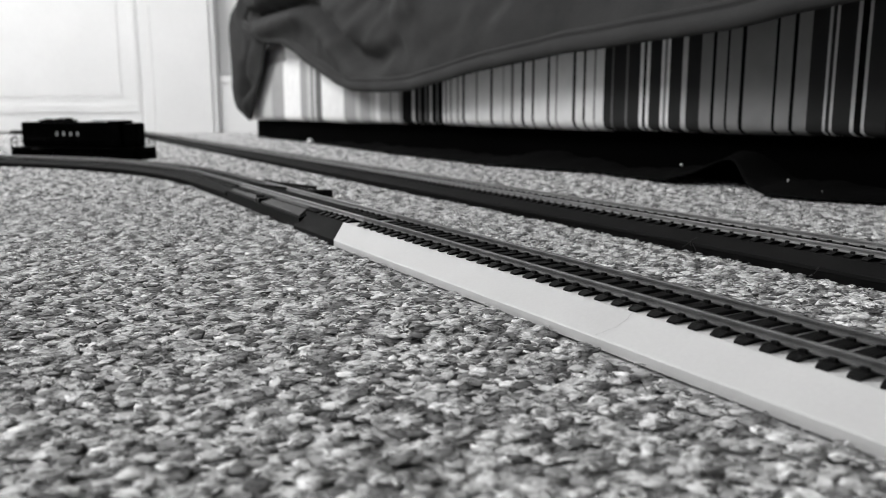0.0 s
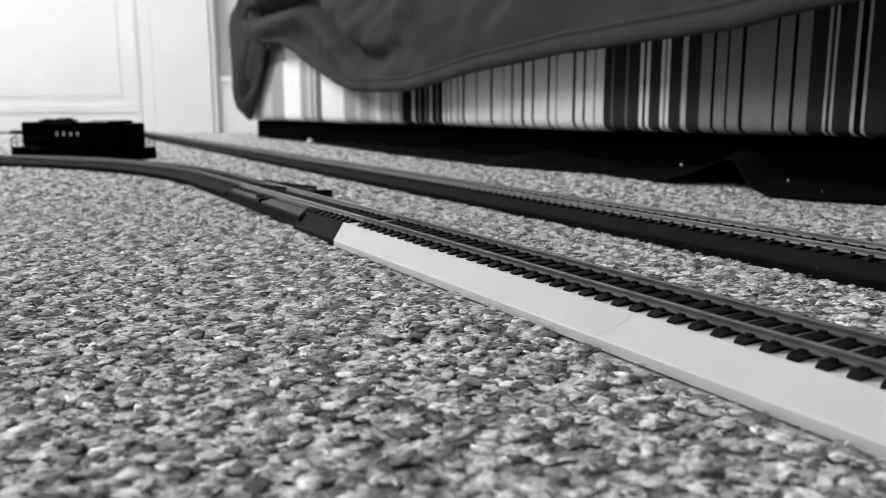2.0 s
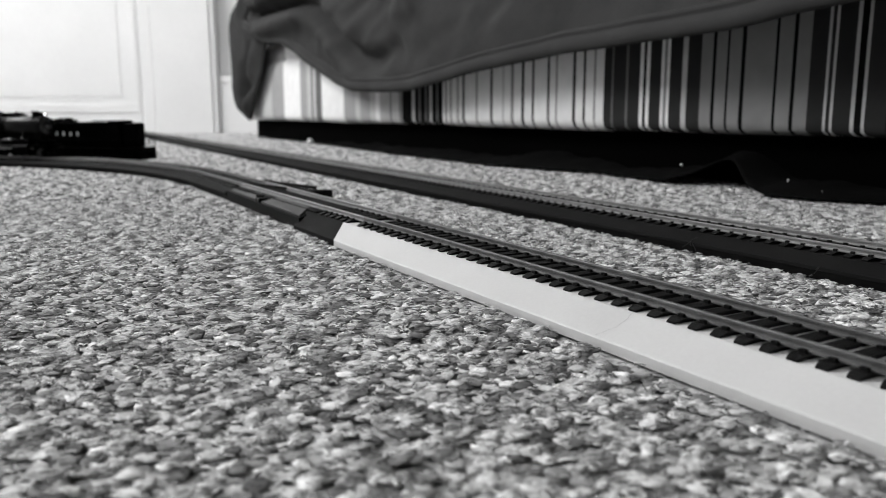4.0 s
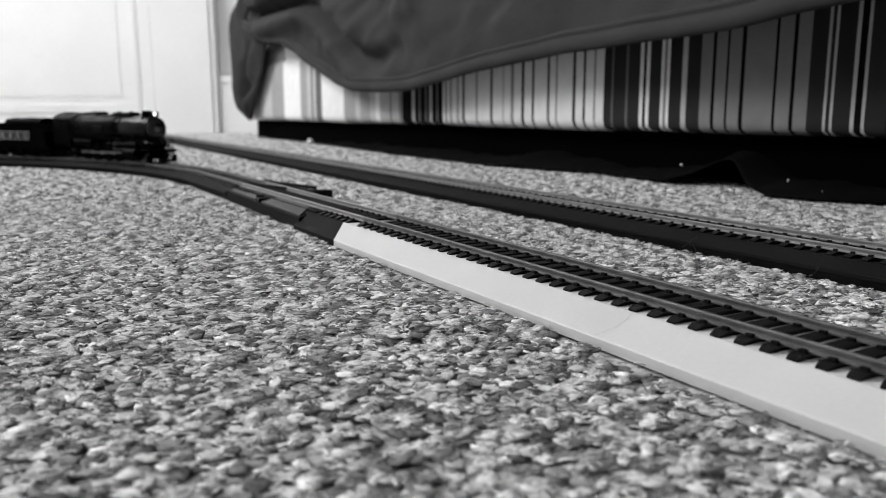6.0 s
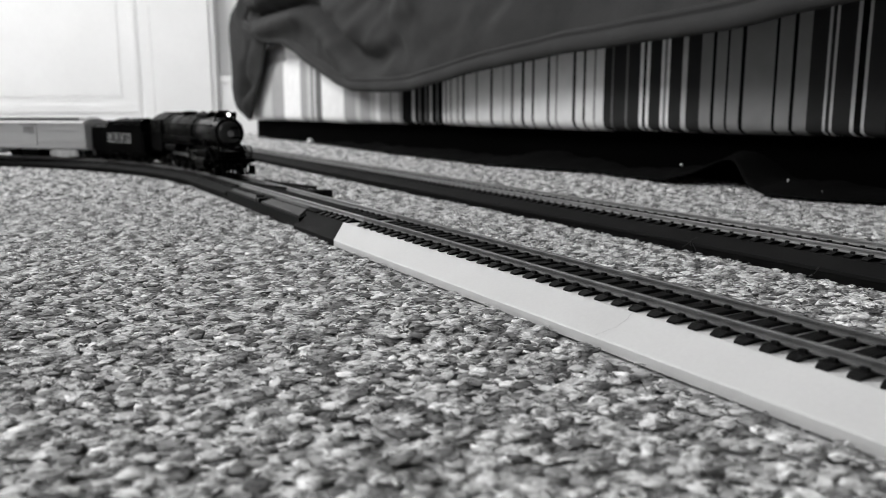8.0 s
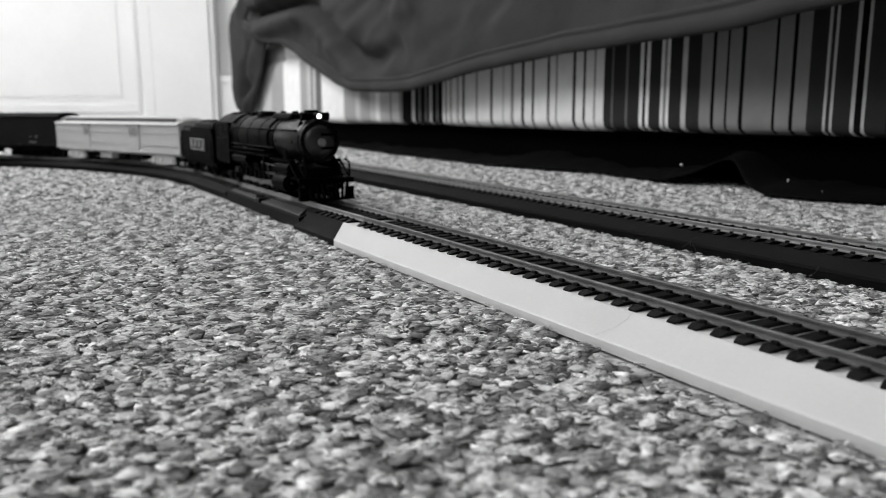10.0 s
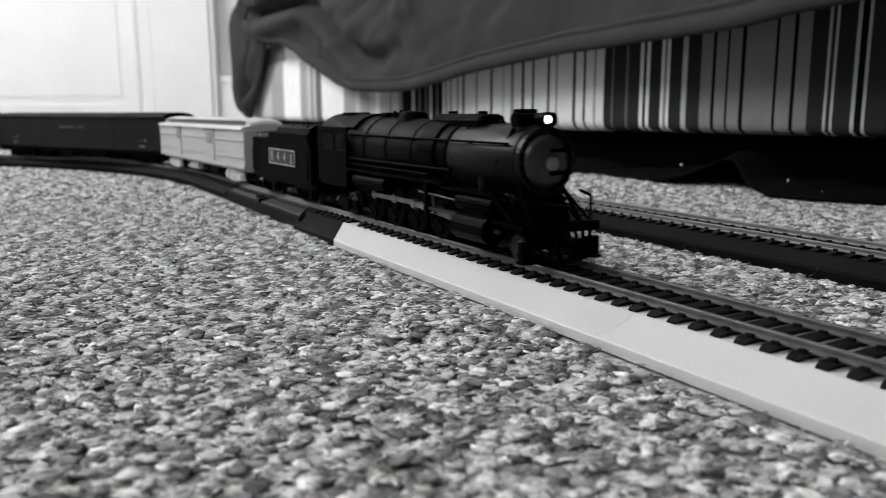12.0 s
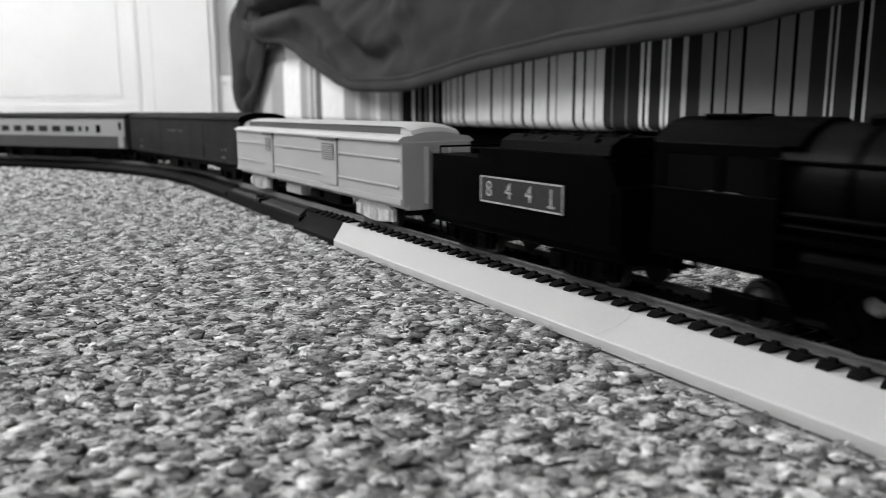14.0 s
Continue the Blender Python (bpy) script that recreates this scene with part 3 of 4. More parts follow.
def wheelset(parent, x, r, spokes=0, phase=0.0):
    """Two wheels on an axle, at x along the vehicle; the far wheel's crank stands a quarter turn off."""
    key = (r, spokes)
    material = M_LOCO if spokes else M_WHEEL
    if key not in WHEELS:
        axle = part("wheelset", T((0, -9.6, 0), (0, 9.6, 0), 1.2, n=10), M_WHEEL, parent)
        wheel = part("wheel", wheel_bm(r, spokes=spokes), material, axle)
        WHEELS[key] = (axle.data, wheel.data)
    else:
        axle = new("wheelset", WHEELS[key][0])
        axle.parent = parent
        wheel = new("wheel", WHEELS[key][1])
        wheel.parent = axle
    wheel.matrix_basis = MMpose(0, -8.6)
    other = new("wheel", wheel.data)
    other.parent = axle
    other.matrix_basis = MMpose(0, 8.6) @ Matrix.Rotation(radians(90), 4, "Y") @ Matrix.Rotation(math.pi, 4, "X")
    axle.matrix_basis = MMpose(x, 0, RAILTOP + r)
    TURNING.append((axle, r, phase))
    return axle


def truck(parent, x, r=5.2, base=22, material=None, name="truck"):
    """A two-axle truck: side frames with journal boxes and springs, bolster, wheelsets."""
    material = material or M_LOCO
    bm = bmesh.new()
    h = base / 2
    for s in (-1, 1):
        y = s * 12.2
        prof = [(-h - 5, 18.6), (-h - 5, 13.2), (-h + 3, 12.6), (-4, 11.8), (4, 11.8), (h - 3, 12.6), (h + 5, 13.2), (h + 5, 18.6), (h - 1, 20.2), (-h + 1, 20.2)]
        a = [bm.verts.new((x + px, y - 0.9, z)) for px, z in prof]
        b = [bm.verts.new((x + px, y + 0.9, z)) for px, z in prof]
        n = len(prof)
        for i in range(n):
            bm.faces.new((a[i], a[(i + 1) % n], b[(i + 1) % n], b[i]))
        bm.faces.new(a)
        bm.faces.new(b[::-1])
        for ax in (-h, h):
            box(bm, x + ax - 2.6, x + ax + 2.6, y + s * 1.0 - 1.0, y + s * 1.0 + 1.0, 13.6, 18.4, bevel=0.4)
        for k in (-3, 0, 3):
            tube(bm, (x + k, y + s * 0.9, 13), (x + k, y + s * 0.9, 17.5), 1.1, 8)
    box(bm, x - 3, x + 3, -11.5, 11.5, 15, 21)
    bmesh.ops.recalc_face_normals(bm, faces=bm.faces)
    t = part(name, bm, material, parent)
    for ax in (-h, h):
        wheelset(parent, x + ax, r)
    return t


def coupler(parent, x, s):
    bm = bmesh.new()
    box(bm, min(x, x + s * 7), max(x, x + s * 7), -1.3, 1.3, 17.5, 20)
    box(bm, min(x + s * 6, x + s * 10), max(x + s * 6, x + s * 10), -3, 1.5, 16.6, 20.6, bevel=0.6)
    return part("coupler", bm, M_LOCO, parent)


M_WHEEL = mat("dark steel wheel", 0.03, 0.4, metal=0.6, vary=0.3, scale=300, fine=3000, bump=0.05)
M_SMOKEBOX = mat("graphite smokebox", 0.003, 0.34, gloss=0.095, vary=0.3, scale=90, fine=1800, bump=0.1)
M_FRONT = mat("burnished smokebox front", 0.012, 0.34, gloss=0.5, vary=0.3, scale=90, fine=1800, bump=0.1)
M_CAST = mat("pale grey cast truck", 0.6, 0.45, vary=0.35, scale=260, fine=2500, bump=0.3)
DRIVERS = (22, 1, -20, -41)
DR = 9.6
RODS = []
CRANK = 3.07               # where the cranks stand at the start, in radians


def locomotive():
    L = group_of("steam_locomotive", label="black model steam locomotive, headlight lit, running on the track", category="locomotive")
    zc = 45.2
    at = Matrix.Translation((0, 0, zc))
    bm = bmesh.new()
    lathe(bm, [(-66, 14.8), (-65, 15.2), (-22, 14.6), (30, 12.9), (31, 12.6)], 44, at)
    part("boiler", bm, M_BOILER, L, smooth=True)
    bm = bmesh.new()
    for x, r in ((-44, 15.25), (-21, 14.85), (2, 14.1), (29, 13.25)):
        lathe(bm, [(x - 1, r - 0.6), (x - 1, r), (x + 1, r), (x + 1, r - 0.6)], 44, at)
    part("boiler_band", bm, M_LOCO, L, smooth=False)
    bm = bmesh.new()
    lathe(bm, [(31.2, 12.7), (32, 13.0), (76, 13.0), (77, 12.6), (77.6, 11.9)], 44, at)
    part("smokebox", bm, M_SMOKEBOX, L, "graphite grey smokebox", smooth=True)
    # smokebox front: rim, door, bolts, hinge and plate
    bm = bmesh.new()
    lathe(bm, [(77.2, 12.4), (79.2, 12.2), (79.6, 11.4), (79.0, 10.8), (77.8, 10.6)], 44, at)
    for i in range(20):
        a = 2 * math.pi * i / 20
        tube(bm, (79, 11.6 * math.cos(a), zc + 11.6 * math.sin(a)), (80.3, 11.6 * math.cos(a), zc + 11.6 * math.sin(a)), 0.45, 6)
    part("smokebox_rim", bm, M_SMOKEBOX, L)
    bm = bmesh.new()
    lathe(bm, [(77.9, 9.9), (79.4, 9.6), (80.6, 7.4), (81.4, 4.0), (81.6, 0.6)], 36, at)
    part("smokebox_door", bm, M_FRONT, L, "domed graphite grey smokebox door", smooth=True)
    bm = bmesh.new()
    for z in (-4, 4):
        box(bm, 80.2, 82.2, 0, 9.4, zc + z - 0.7, zc + z + 0.7, bevel=0.2)
    tube(bm, (79, 9.6, zc - 6), (79, 9.6, zc + 6), 0.7, 8)
    part("door_hinge", bm, M_LOCO, L)
    bm = bmesh.new()
    lathe(bm, [(81.5, 2.5), (83, 2.5), (83.3, 2.0)], 20, Matrix.Translation((0, 0, zc - 0.6)))
    part("number_disc", bm, M_STEEL, L, "bright round plate on the smokebox door")
    # headlight
    bm = bmesh.new()
    lathe(bm, [(74, 1.4), (74.5, 2.3), (79.4, 2.5), (80, 2.5), (80, 1.8), (79, 1.6)], 24, Matrix.Translation((0, 0, 59.8)))
    box(bm, 74.6, 79, -1.6, 1.6, 56.5, 58.4)
    hl = part("headlight", bm, M_LOCO, L)
    bm = bmesh.new()
    lathe(bm, [(79.1, 1.45), (80.0, 1.3), (80.4, 0.6)], 20, Matrix.Translation((0, 0, 59.8)))
    part("lens", bm, M_LENS, hl, "lit headlight lens")
    # chimney, feedwater heater, domes, turret
    bm = bmesh.new()
    lathe(bm, [(57, 5.0), (58.5, 3.9), (61.6, 3.7), (62, 4.4), (63.2, 4.5), (63.4, 3.6), (60, 3.4)], 24, Matrix.Translation((66, 0, 0)) @ Matrix.Rotation(radians(-90), 4, "Y"))
    part("chimney", bm, M_LOCO, L)
    bm = bmesh.new()
    tube(bm, (71.5, -7.5, 59.6), (71.5, 7.5, 59.6), 2.3, 20)
    for s in (-1, 1):
        tube(bm, (71.5, s * 7.5, 59.6), (71.5, s * 8.5, 59.6), 2.6, 20)
        tube(bm, (71, s * 8, 57), (67, s * 12.9, 44), 0.9, 8)
    part("feedwater_heater", bm, M_LOCO, L)
    bm = bmesh.new()
    box(bm, 8, 46, -6.2, 6.2, 54, 61.6, bevel=2.6)
    for x in (15, 38):
        tube(bm, (x, 0, 61), (x, 0, 62.7), 2.0, 12)
        tube(bm, (x, -6.5, 57), (x - 2, -13, 44), 0.5, 6)
    lathe(bm, [(9, 13.6), (9.5, 14.6), (22, 14.4), (22.5, 13.4)], 44, at)
    part("sand_dome", bm, M_LOCO, L, smooth=False)
    bm = bmesh.new()
    lathe(bm, [(56, 8.2), (58.2, 6.9), (61, 6.6), (62.3, 5.6), (62.8, 2.6)], 24, Matrix.Translation((-20, 0, 0)) @ Matrix.Rotation(radians(-90), 4, "Y"))
    part("steam_dome", bm, M_LOCO, L, smooth=True)
    bm = bmesh.new()
    box(bm, -48, -41, -4, 4, 58, 62, bevel=0.8)
    tube(bm, (-37, 2, 58), (-37, 2, 63.2), 0.9, 8)
    tube(bm, (-35, -2, 58), (-35, -2, 62.8), 0.9, 8)
    part("turret", bm, M_LOCO, L)
    bm = bmesh.new()
    tube(bm, (52, -3, 57.6), (52, 3, 57.6), 0.5, 6)
    lathe(bm, [(54.5, 2.6), (56, 2.2), (58.6, 1.5), (59.4, 0.4)], 16, Matrix.Translation((51.5, 0, 0)) @ Matrix.Rotation(radians(-90), 4, "Y"))
    part("bell", bm, M_LOCO, L)
    # handrails with stanchions, and pipes along both sides
    for s in (-1, 1):
        bm = bmesh.new()
        tube(bm, (-62, s * 14.2, 51.5), (74, s * 12.6, 51.5), 0.42, 6)
        for x in (-60, -40, -18, 4, 26, 48, 72):
            yy = s * (14.2 - (x + 62) / 136 * 1.6)
            tube(bm, (x, yy * 0.86, 51), (x, yy, 51.5), 0.6, 6)
        part("handrail", bm, M_LOCO, L)
        bm = bmesh.new()
        tube(bm, (-64, s * 15.4, 40), (36, s * 13.6, 40), 0.8, 8)
        tube(bm, (-64, s * 15.6, 37.4), (20, s * 14.8, 37.4), 0.6, 8)
        part("pipe", bm, M_LOCO, L)
        # running board with its step down to the pilot
        bm = bmesh.new()
        box(bm, -62, 34, min(s * 11, s * 17.2), max(s * 11, s * 17.2), 34.2, 35.4)
        box(bm, 34.2, 70, min(s * 11, s * 17.0), max(s * 11, s * 17.0), 33.0, 34.0)
        part("running_board", bm, M_LOCO, L)
        bm = bmesh.new()
        for yy in (s * 11.5, s * 16.3):
            tube(bm, (68, yy, 34.5), (83, yy, 24.5), 0.6, 6)
        for k in range(5):
            t = (k + 0.7) / 5.6
            box(bm, 68 + 15 * t - 1.2, 68 + 15 * t + 1.2, min(s * 11.5, s * 16.3), max(s * 11.5, s * 16.3), 34 - 10 * t - 0.3, 34 - 10 * t + 0.3)
        part("front_steps", bm, M_LOCO, L)
        bm = bmesh.new()
        tube(bm, (84.5, s * 16, 24), (84.5, s * 16, 33), 0.6, 6)
        tube(bm, (84.5, s * 16, 33), (79, s * 15.5, 34.5), 0.6, 6)
        part("deck_handrail", bm, M_LOCO, L)
        # air tank and pump below the board
        part("air_tank", T((-52, s * 14.4, 30), (-18, s * 14.4, 30), 3.0, n=18), M_LOCO, L)
        bm = bmesh.new()
        tube(bm, (60, s * 14.2, 34.0), (60, s * 14.2, 39), 1.5, 14)
        tube(bm, (60, s * 14.2, 39), (60, s * 14.2, 40), 0.8, 10)
        part("lubricator", bm, M_SMOKEBOX, L)
        # cylinder with valve chest
        bm = bmesh.new()
        tube(bm, (46, s * 14.6, 20.2), (68, s * 14.6, 20.2), 5.2, 20)
        tube(bm, (44.8, s * 14.6, 20.2), (69.2, s * 14.6, 20.2), 3.4, 16)
        tube(bm, (45, s * 13.8, 29), (69, s * 13.8, 29), 3.4, 18)
        box(bm, 48, 66, min(s * 9, s * 16.5), max(s * 9, s * 16.5), 20, 31)
        part("cylinder", bm, M_LOCO, L)
        # guide, hanger
        bm = bmesh.new()
        box(bm, 22, 46, s * 14.6 - 1.2, s * 14.6 + 1.2, 23.2, 24.4)
        part("guide_bar", bm, M_WHEEL, L, "dull steel guide bar")
        part("guide_hanger", B(19, 21.5, s * 14.6 - 2, s * 14.6 + 2, 22, 34, bevel=0.3), M_LOCO, L)
        # valve gear: combination link and hanger
        bm = bmesh.new()
        tube(bm, (25, s * 15.4, 30), (27, s * 15.4, 22), 0.8, 8)
        tube(bm, (14, s * 15.6, 30), (45, s * 15.0, 29), 0.5, 8)
        part("valve_rod", bm, M_WHEEL, L, "dull steel valve rod")
    # frame, firebox, ashpan
    bm = bmesh.new()
    box(bm, -70, 84, -6.5, 6.5, 15, 30)
    box(bm, -66, -28, -13, 13, 26, 38, bevel=1.0)
    part("frame", bm, M_LOCO, L)
    # cab: sides with windows, arched roof, front
    for s in (-1, 1):
        ya, yb = min(s * 16.2, s * 17.2), max(s * 16.2, s * 17.2)
        side = part("cab_side", B(-97, -59, ya, yb, 27, 43.4, bevel=0.2), M_LOCO, L)
        part("upper_panel", B(-97, -59, ya, yb, 52.3, 55, bevel=0.2), M_LOCO, side)
        for x0, x1 in ((-97, -93), (-77, -74), (-63, -59)):
            part("window_post", B(x0, x1, ya, yb, 43.5, 52.2), M_LOCO, side)
        part("window_pane", B(-92.9, -77.1, ya + 0.3, yb - 0.3, 43.6, 52.1), M_CABPANE, side)
        part("window_pane", B(-73.9, -63.1, ya + 0.3, yb - 0.3, 43.6, 52.1), M_CABPANE, side)
    bm = bmesh.new()
    arch = [(17.9 * math.sin(radians(a)), 43.2 + 18.2 * math.cos(radians(a))) for a in range(-50, 51, 10)]
    inner = [(16.9 * math.sin(radians(a)), 43.2 + 17.2 * math.cos(radians(a))) for a in range(50, -51, -10)]
    prism(bm, arch + inner, -101, -57)
    roof = part("cab_roof", bm, M_LOCO, L, smooth=False)
    part("roof_hatch", B(-92, -78, -5, 5, 61.0, 62.0, bevel=0.3), M_LOCO, roof)
    part("cab_front", prism(bmesh.new(), [(-16, 27)] + [(y * 0.9, z - 1.6) for y, z in arch] + [(16, 27)], -61, -59.8), M_LOCO, L)
    part("cab_floor", B(-97, -62, -16, 16, 25, 27), M_LOCO, L)
    # pilot deck, beam, pilot and footboards
    bm = bmesh.new()
    box(bm, 66, 86, -15.5, 15.5, 22.6, 24.2, bevel=0.3)
    part("pilot_deck", bm, M_LOCO, L)
    part("pilot_beam", B(86.2, 89, -17, 17, 21.2, 24.6, bevel=0.5), M_LOCO, L)
    bm = bmesh.new()
    for k in range(9):
        y = -13 + 26 * k / 8
        part("pilot_bar", T( (88, y, 21.5), (94 - abs(y) * 0.4, y * 0.9, 12.2), 0.9, n=6), M_LOCO, L)
    tube(bm, (88.5, -14, 12.4), (94.2, 0, 12.2), 0.9, 6)
    tube(bm, (88.5, 14, 12.4), (94.2, 0, 12.2), 0.9, 6)
    part("pilot", bm, M_LOCO, L)
    for s in (-1, 1):
        bm = bmesh.new()
        box(bm, 86.4, 89, min(s * 12.5, s * 16.8), max(s * 12.5, s * 16.8), 11.8, 19)
        box(bm, 85, 90.5, min(s * 12.5, s * 16.8), max(s * 12.5, s * 16.8), 11.6, 12.4)
        part("footboard", bm, M_LOCO, L)
    coupler(L, 89, 1)
    bm = bmesh.new()
    for s in (-1, 1):
        tube(bm, (78, s * 5.5, 24), (78, s * 5.5, 29.5), 3.1, 14)
    box(bm, 73, 83, -8, 8, 24.3, 27)
    part("air_pump", bm, M_LOCO, L)
    bm = bmesh.new()
    for s in (-1, 1):
        tube(bm, (76, s * 9, 37), (85, s * 11, 25), 0.8, 8)
    part("smokebox_brace", bm, M_LOCO, L)
    # wheels
    for x in DRIVERS:
        wheelset(L, x, DR, spokes=14, phase=CRANK)
    wheelset(L, 77, 4.7)
    wheelset(L, -68, 5.6)
    bm = bmesh.new()
    for s in (-1, 1):
        box(bm, -80, -56, s * 12.5 - 0.8, s * 12.5 + 0.8, 14.5, 19, bevel=0.3)
        box(bm, -72, -64, s * 13.5 - 1, s * 13.5 + 1, 13.5, 19, bevel=0.4)
    part("trailing_truck", bm, M_LOCO, L)
    # rods of both sides; the far side runs a quarter turn ahead
    for s in (-1, 1):
        bm = bmesh.new()
        box(bm, DRIVERS[3] - 0.5, DRIVERS[0] + 0.5, -0.5, 0.5, -0.95, 0.95)
        for x in DRIVERS:
            tube(bm, (x, -0.7, 0), (x, 0.7, 0), 1.9, 12)
        side = part("side_rod", bm, M_STEEL, L, "bright steel side rod")
        bm = bmesh.new()
        box(bm, 0, 46, -0.5, 0.5, -1.0, 1.0)
        for x in (0, 46):
            tube(bm, (x, -0.7, 0), (x, 0.7, 0), 2.0, 12)
        main = part("main_rod", bm, M_STEEL, L, "bright steel main rod")
        bm = bmesh.new()
        box(bm, -3, 3, -1.4, 1.4, -2.4, 2.6, bevel=0.4)
        tube(bm, (3, 0, 0), (22, 0, 0), 0.9, 8)
        cross = part("crosshead", bm, M_STEEL, L, "bright steel crosshead and piston rod")
        RODS.append((s, side, main, cross))
    return L


def tender():
    L = group_of("tender", label="black model tender with a framed number panel, behind the locomotive", category="tender")
    # tank: low rear deck, raised coal boards that curve down towards the front
    side = [(-54, 22.4), (-54, 46.3), (-21, 46.3), (-19, 49.8), (44, 49.8), (48, 48.4), (50.5, 45), (52, 42), (54, 41), (54, 22.4)]
    bm = bmesh.new()
    a = [bm.verts.new((x, -17, z)) for x, z in side]
    b = [bm.verts.new((x, 17, z)) for x, z in side]
    n = len(side)
    for i in range(n):
        bm.faces.new((a[i], a[(i + 1) % n], b[(i + 1) % n], b[i]))
    bm.faces.new(a[::-1])
    bm.faces.new(b)
    bmesh.ops.recalc_face_normals(bm, faces=bm.faces)
    part("tank", bm, M_LOCO, L)
    bm = bmesh.new()
    prism(bm, [(-15, 49.9), (-14, 53), (-10, 55.0), (10, 55.0), (14, 53), (15, 49.9)], -10, 46)
    part("coal_hood", bm, M_LOCO, L)
    bm = bmesh.new()
    rng = random.Random(5)
    for _ in range(70):
        x, y = rng.uniform(-8, 43), rng.uniform(-12, 12)
        bmesh.ops.create_icosphere(bm, subdivisions=1, radius=rng.uniform(1.2, 2.2), matrix=Matrix.Translation((x, y, 54.2 + rng.uniform(-1, 0.2))))
    part("coal", bm, M_LOCO, L)
    bm = bmesh.new()
    tube(bm, (-45, 0, 46), (-45, 0, 48.4), 4.2, 18)
    for s in (-1, 1):
        tube(bm, (-53, s * 14, 46.2), (-53, s * 14, 49), 0.4, 6)
    tube(bm, (-53, -14, 49), (-53, 14, 49), 0.4, 6)
    part("water_hatch", bm, M_LOCO, L)
    part("underframe", B(-55, 55, -15, 15, 19.6, 22.2, bevel=0.4), M_LOCO, L)
    for s in (-1, 1):
        y = s * 17
        pan = part("number_panel", B(-18, 29, min(y, y + s * 0.5), max(y, y + s * 0.5), 31, 40.3), M_GREYPLATE, L, "dark grey panel with pale border and figures")
        bm = bmesh.new()
        yo = y + s * 0.55
        for x0, x1, z0, z1 in ((-18, 29, 39.7, 40.3), (-18, 29, 31, 31.6), (-18, -17.4, 31.6, 39.7), (28.4, 29, 31.6, 39.7)):
            box(bm, x0, x1, min(yo, yo + s * 0.15), max(yo, yo + s * 0.15), z0, z1)
        part("border", bm, M_FIGURE, pan)
        for k in range(4):
            x = -12.5 + 11.8 * k
            place = Matrix.Translation((x * MM, (y + s * 0.62) * MM, 35.6 * MM)) @ Matrix.Rotation(0 if s < 0 else math.pi, 4, "Z") @ Matrix.Rotation(radians(90), 4, "X")
            writing("figure", "8441"[k if s < 0 else 3 - k], 7.8, M_FIGURE, pan, place, 0.1)
            if (k if s < 0 else 3 - k) == 3:
                part("figure_foot", B(x - 1.7, x + 1.7, min(y + s * 0.52, y + s * 0.72), max(y + s * 0.52, y + s * 0.72), 32.5, 33.2), M_FIGURE, pan)
        for x in (-52, 51):
            part("grab_rail", T((x, s * 17.8, 25), (x, s * 17.8, 40), 0.35, n=6), M_LOCO, L)
        for x in (-50, 46):
            st = part("step", B(x, x + 6, min(s * 15, s * 17), max(s * 15, s * 17), 15, 15.6), M_LOCO, L)
            for e in (x, x + 5.2):
                part("hanger", B(e, e + 0.8, s * 16 - 0.4, s * 16 + 0.4, 15.6, 20), M_LOCO, st)
    truck(L, -33, 5.0, 22)
    truck(L, 33, 5.0, 22)
    coupler(L, -54, -1)
    part("drawbar", B(54, 62, -2, 2, 18, 19.5), M_LOCO, L)
    return L


def roof_clerestory(h):
    """Clerestory roof: low side roofs, a raised deck whose ends slope down in a rounded bow."""
    bm = bmesh.new()
    secs = []
    xs = [-h + 0.6, -h + 2.6, -h + 6, -h + 9, -h + 13, -h + 17, h - 17, h - 13, h - 9, h - 6, h - 2.6, h - 0.6]
    up = [0, 2.2, 3.4, 4.1, 4.6, 4.7, 4.7, 4.6, 4.1, 3.4, 2.2, 0]
    for x, u in zip(xs, up):
        k = u / 4.7
        secs.append([(x, y, z) for y, z in ((-18.6, 49.6), (-18.6, 50.4), (-16.5, 51.9), (-11.2, 52.4), (-11.0, 52.5 + 3.3 * k), (-11.8, 52.6 + 3.5 * k), (-9, 53.3 + 3.7 * k), (-4, 53.9 + 3.9 * k),
                                                  (4, 53.9 + 3.9 * k), (9, 53.3 + 3.7 * k), (11.8, 52.6 + 3.5 * k), (11.0, 52.5 + 3.3 * k), (11.2, 52.4), (16.5, 51.9), (18.6, 50.4), (18.6, 49.6))])
    rows = [[bm.verts.new(v) for v in s] for s in secs]
    n = len(rows[0])
    for A, C in zip(rows, rows[1:]):
        for i in range(n):
            bm.faces.new((A[i], A[(i + 1) % n], C[(i + 1) % n], C[i]))
    bm.faces.new(rows[0][::-1])
    bm.faces.new(rows[-1])
    bmesh.ops.recalc_face_normals(bm, faces=bm.faces)
    return bm


def underbody(L, h, material, trucks):
    part("underframe", B(-h, h, -14, 14, 20.4, 24, bevel=0.3), material, L)
    for x0, x1, z0 in ((-34, -8, 14.6), (8, 22, 16.0), (28, 52, 15.0)):
        for s in (-1, 1):
            bm = bmesh.new()
            box(bm, x0, x1, min(s * 7, s * 14), max(s * 7, s * 14), z0, 20.3, bevel=0.5)
            part("equipment_box", bm, material if x0 < 0 else M_DARKROOF, L)
    for s in (-1, 1):
        truck(L, s * (h - 38), 5.2, 31, trucks)
        coupler(L, s * h, s)


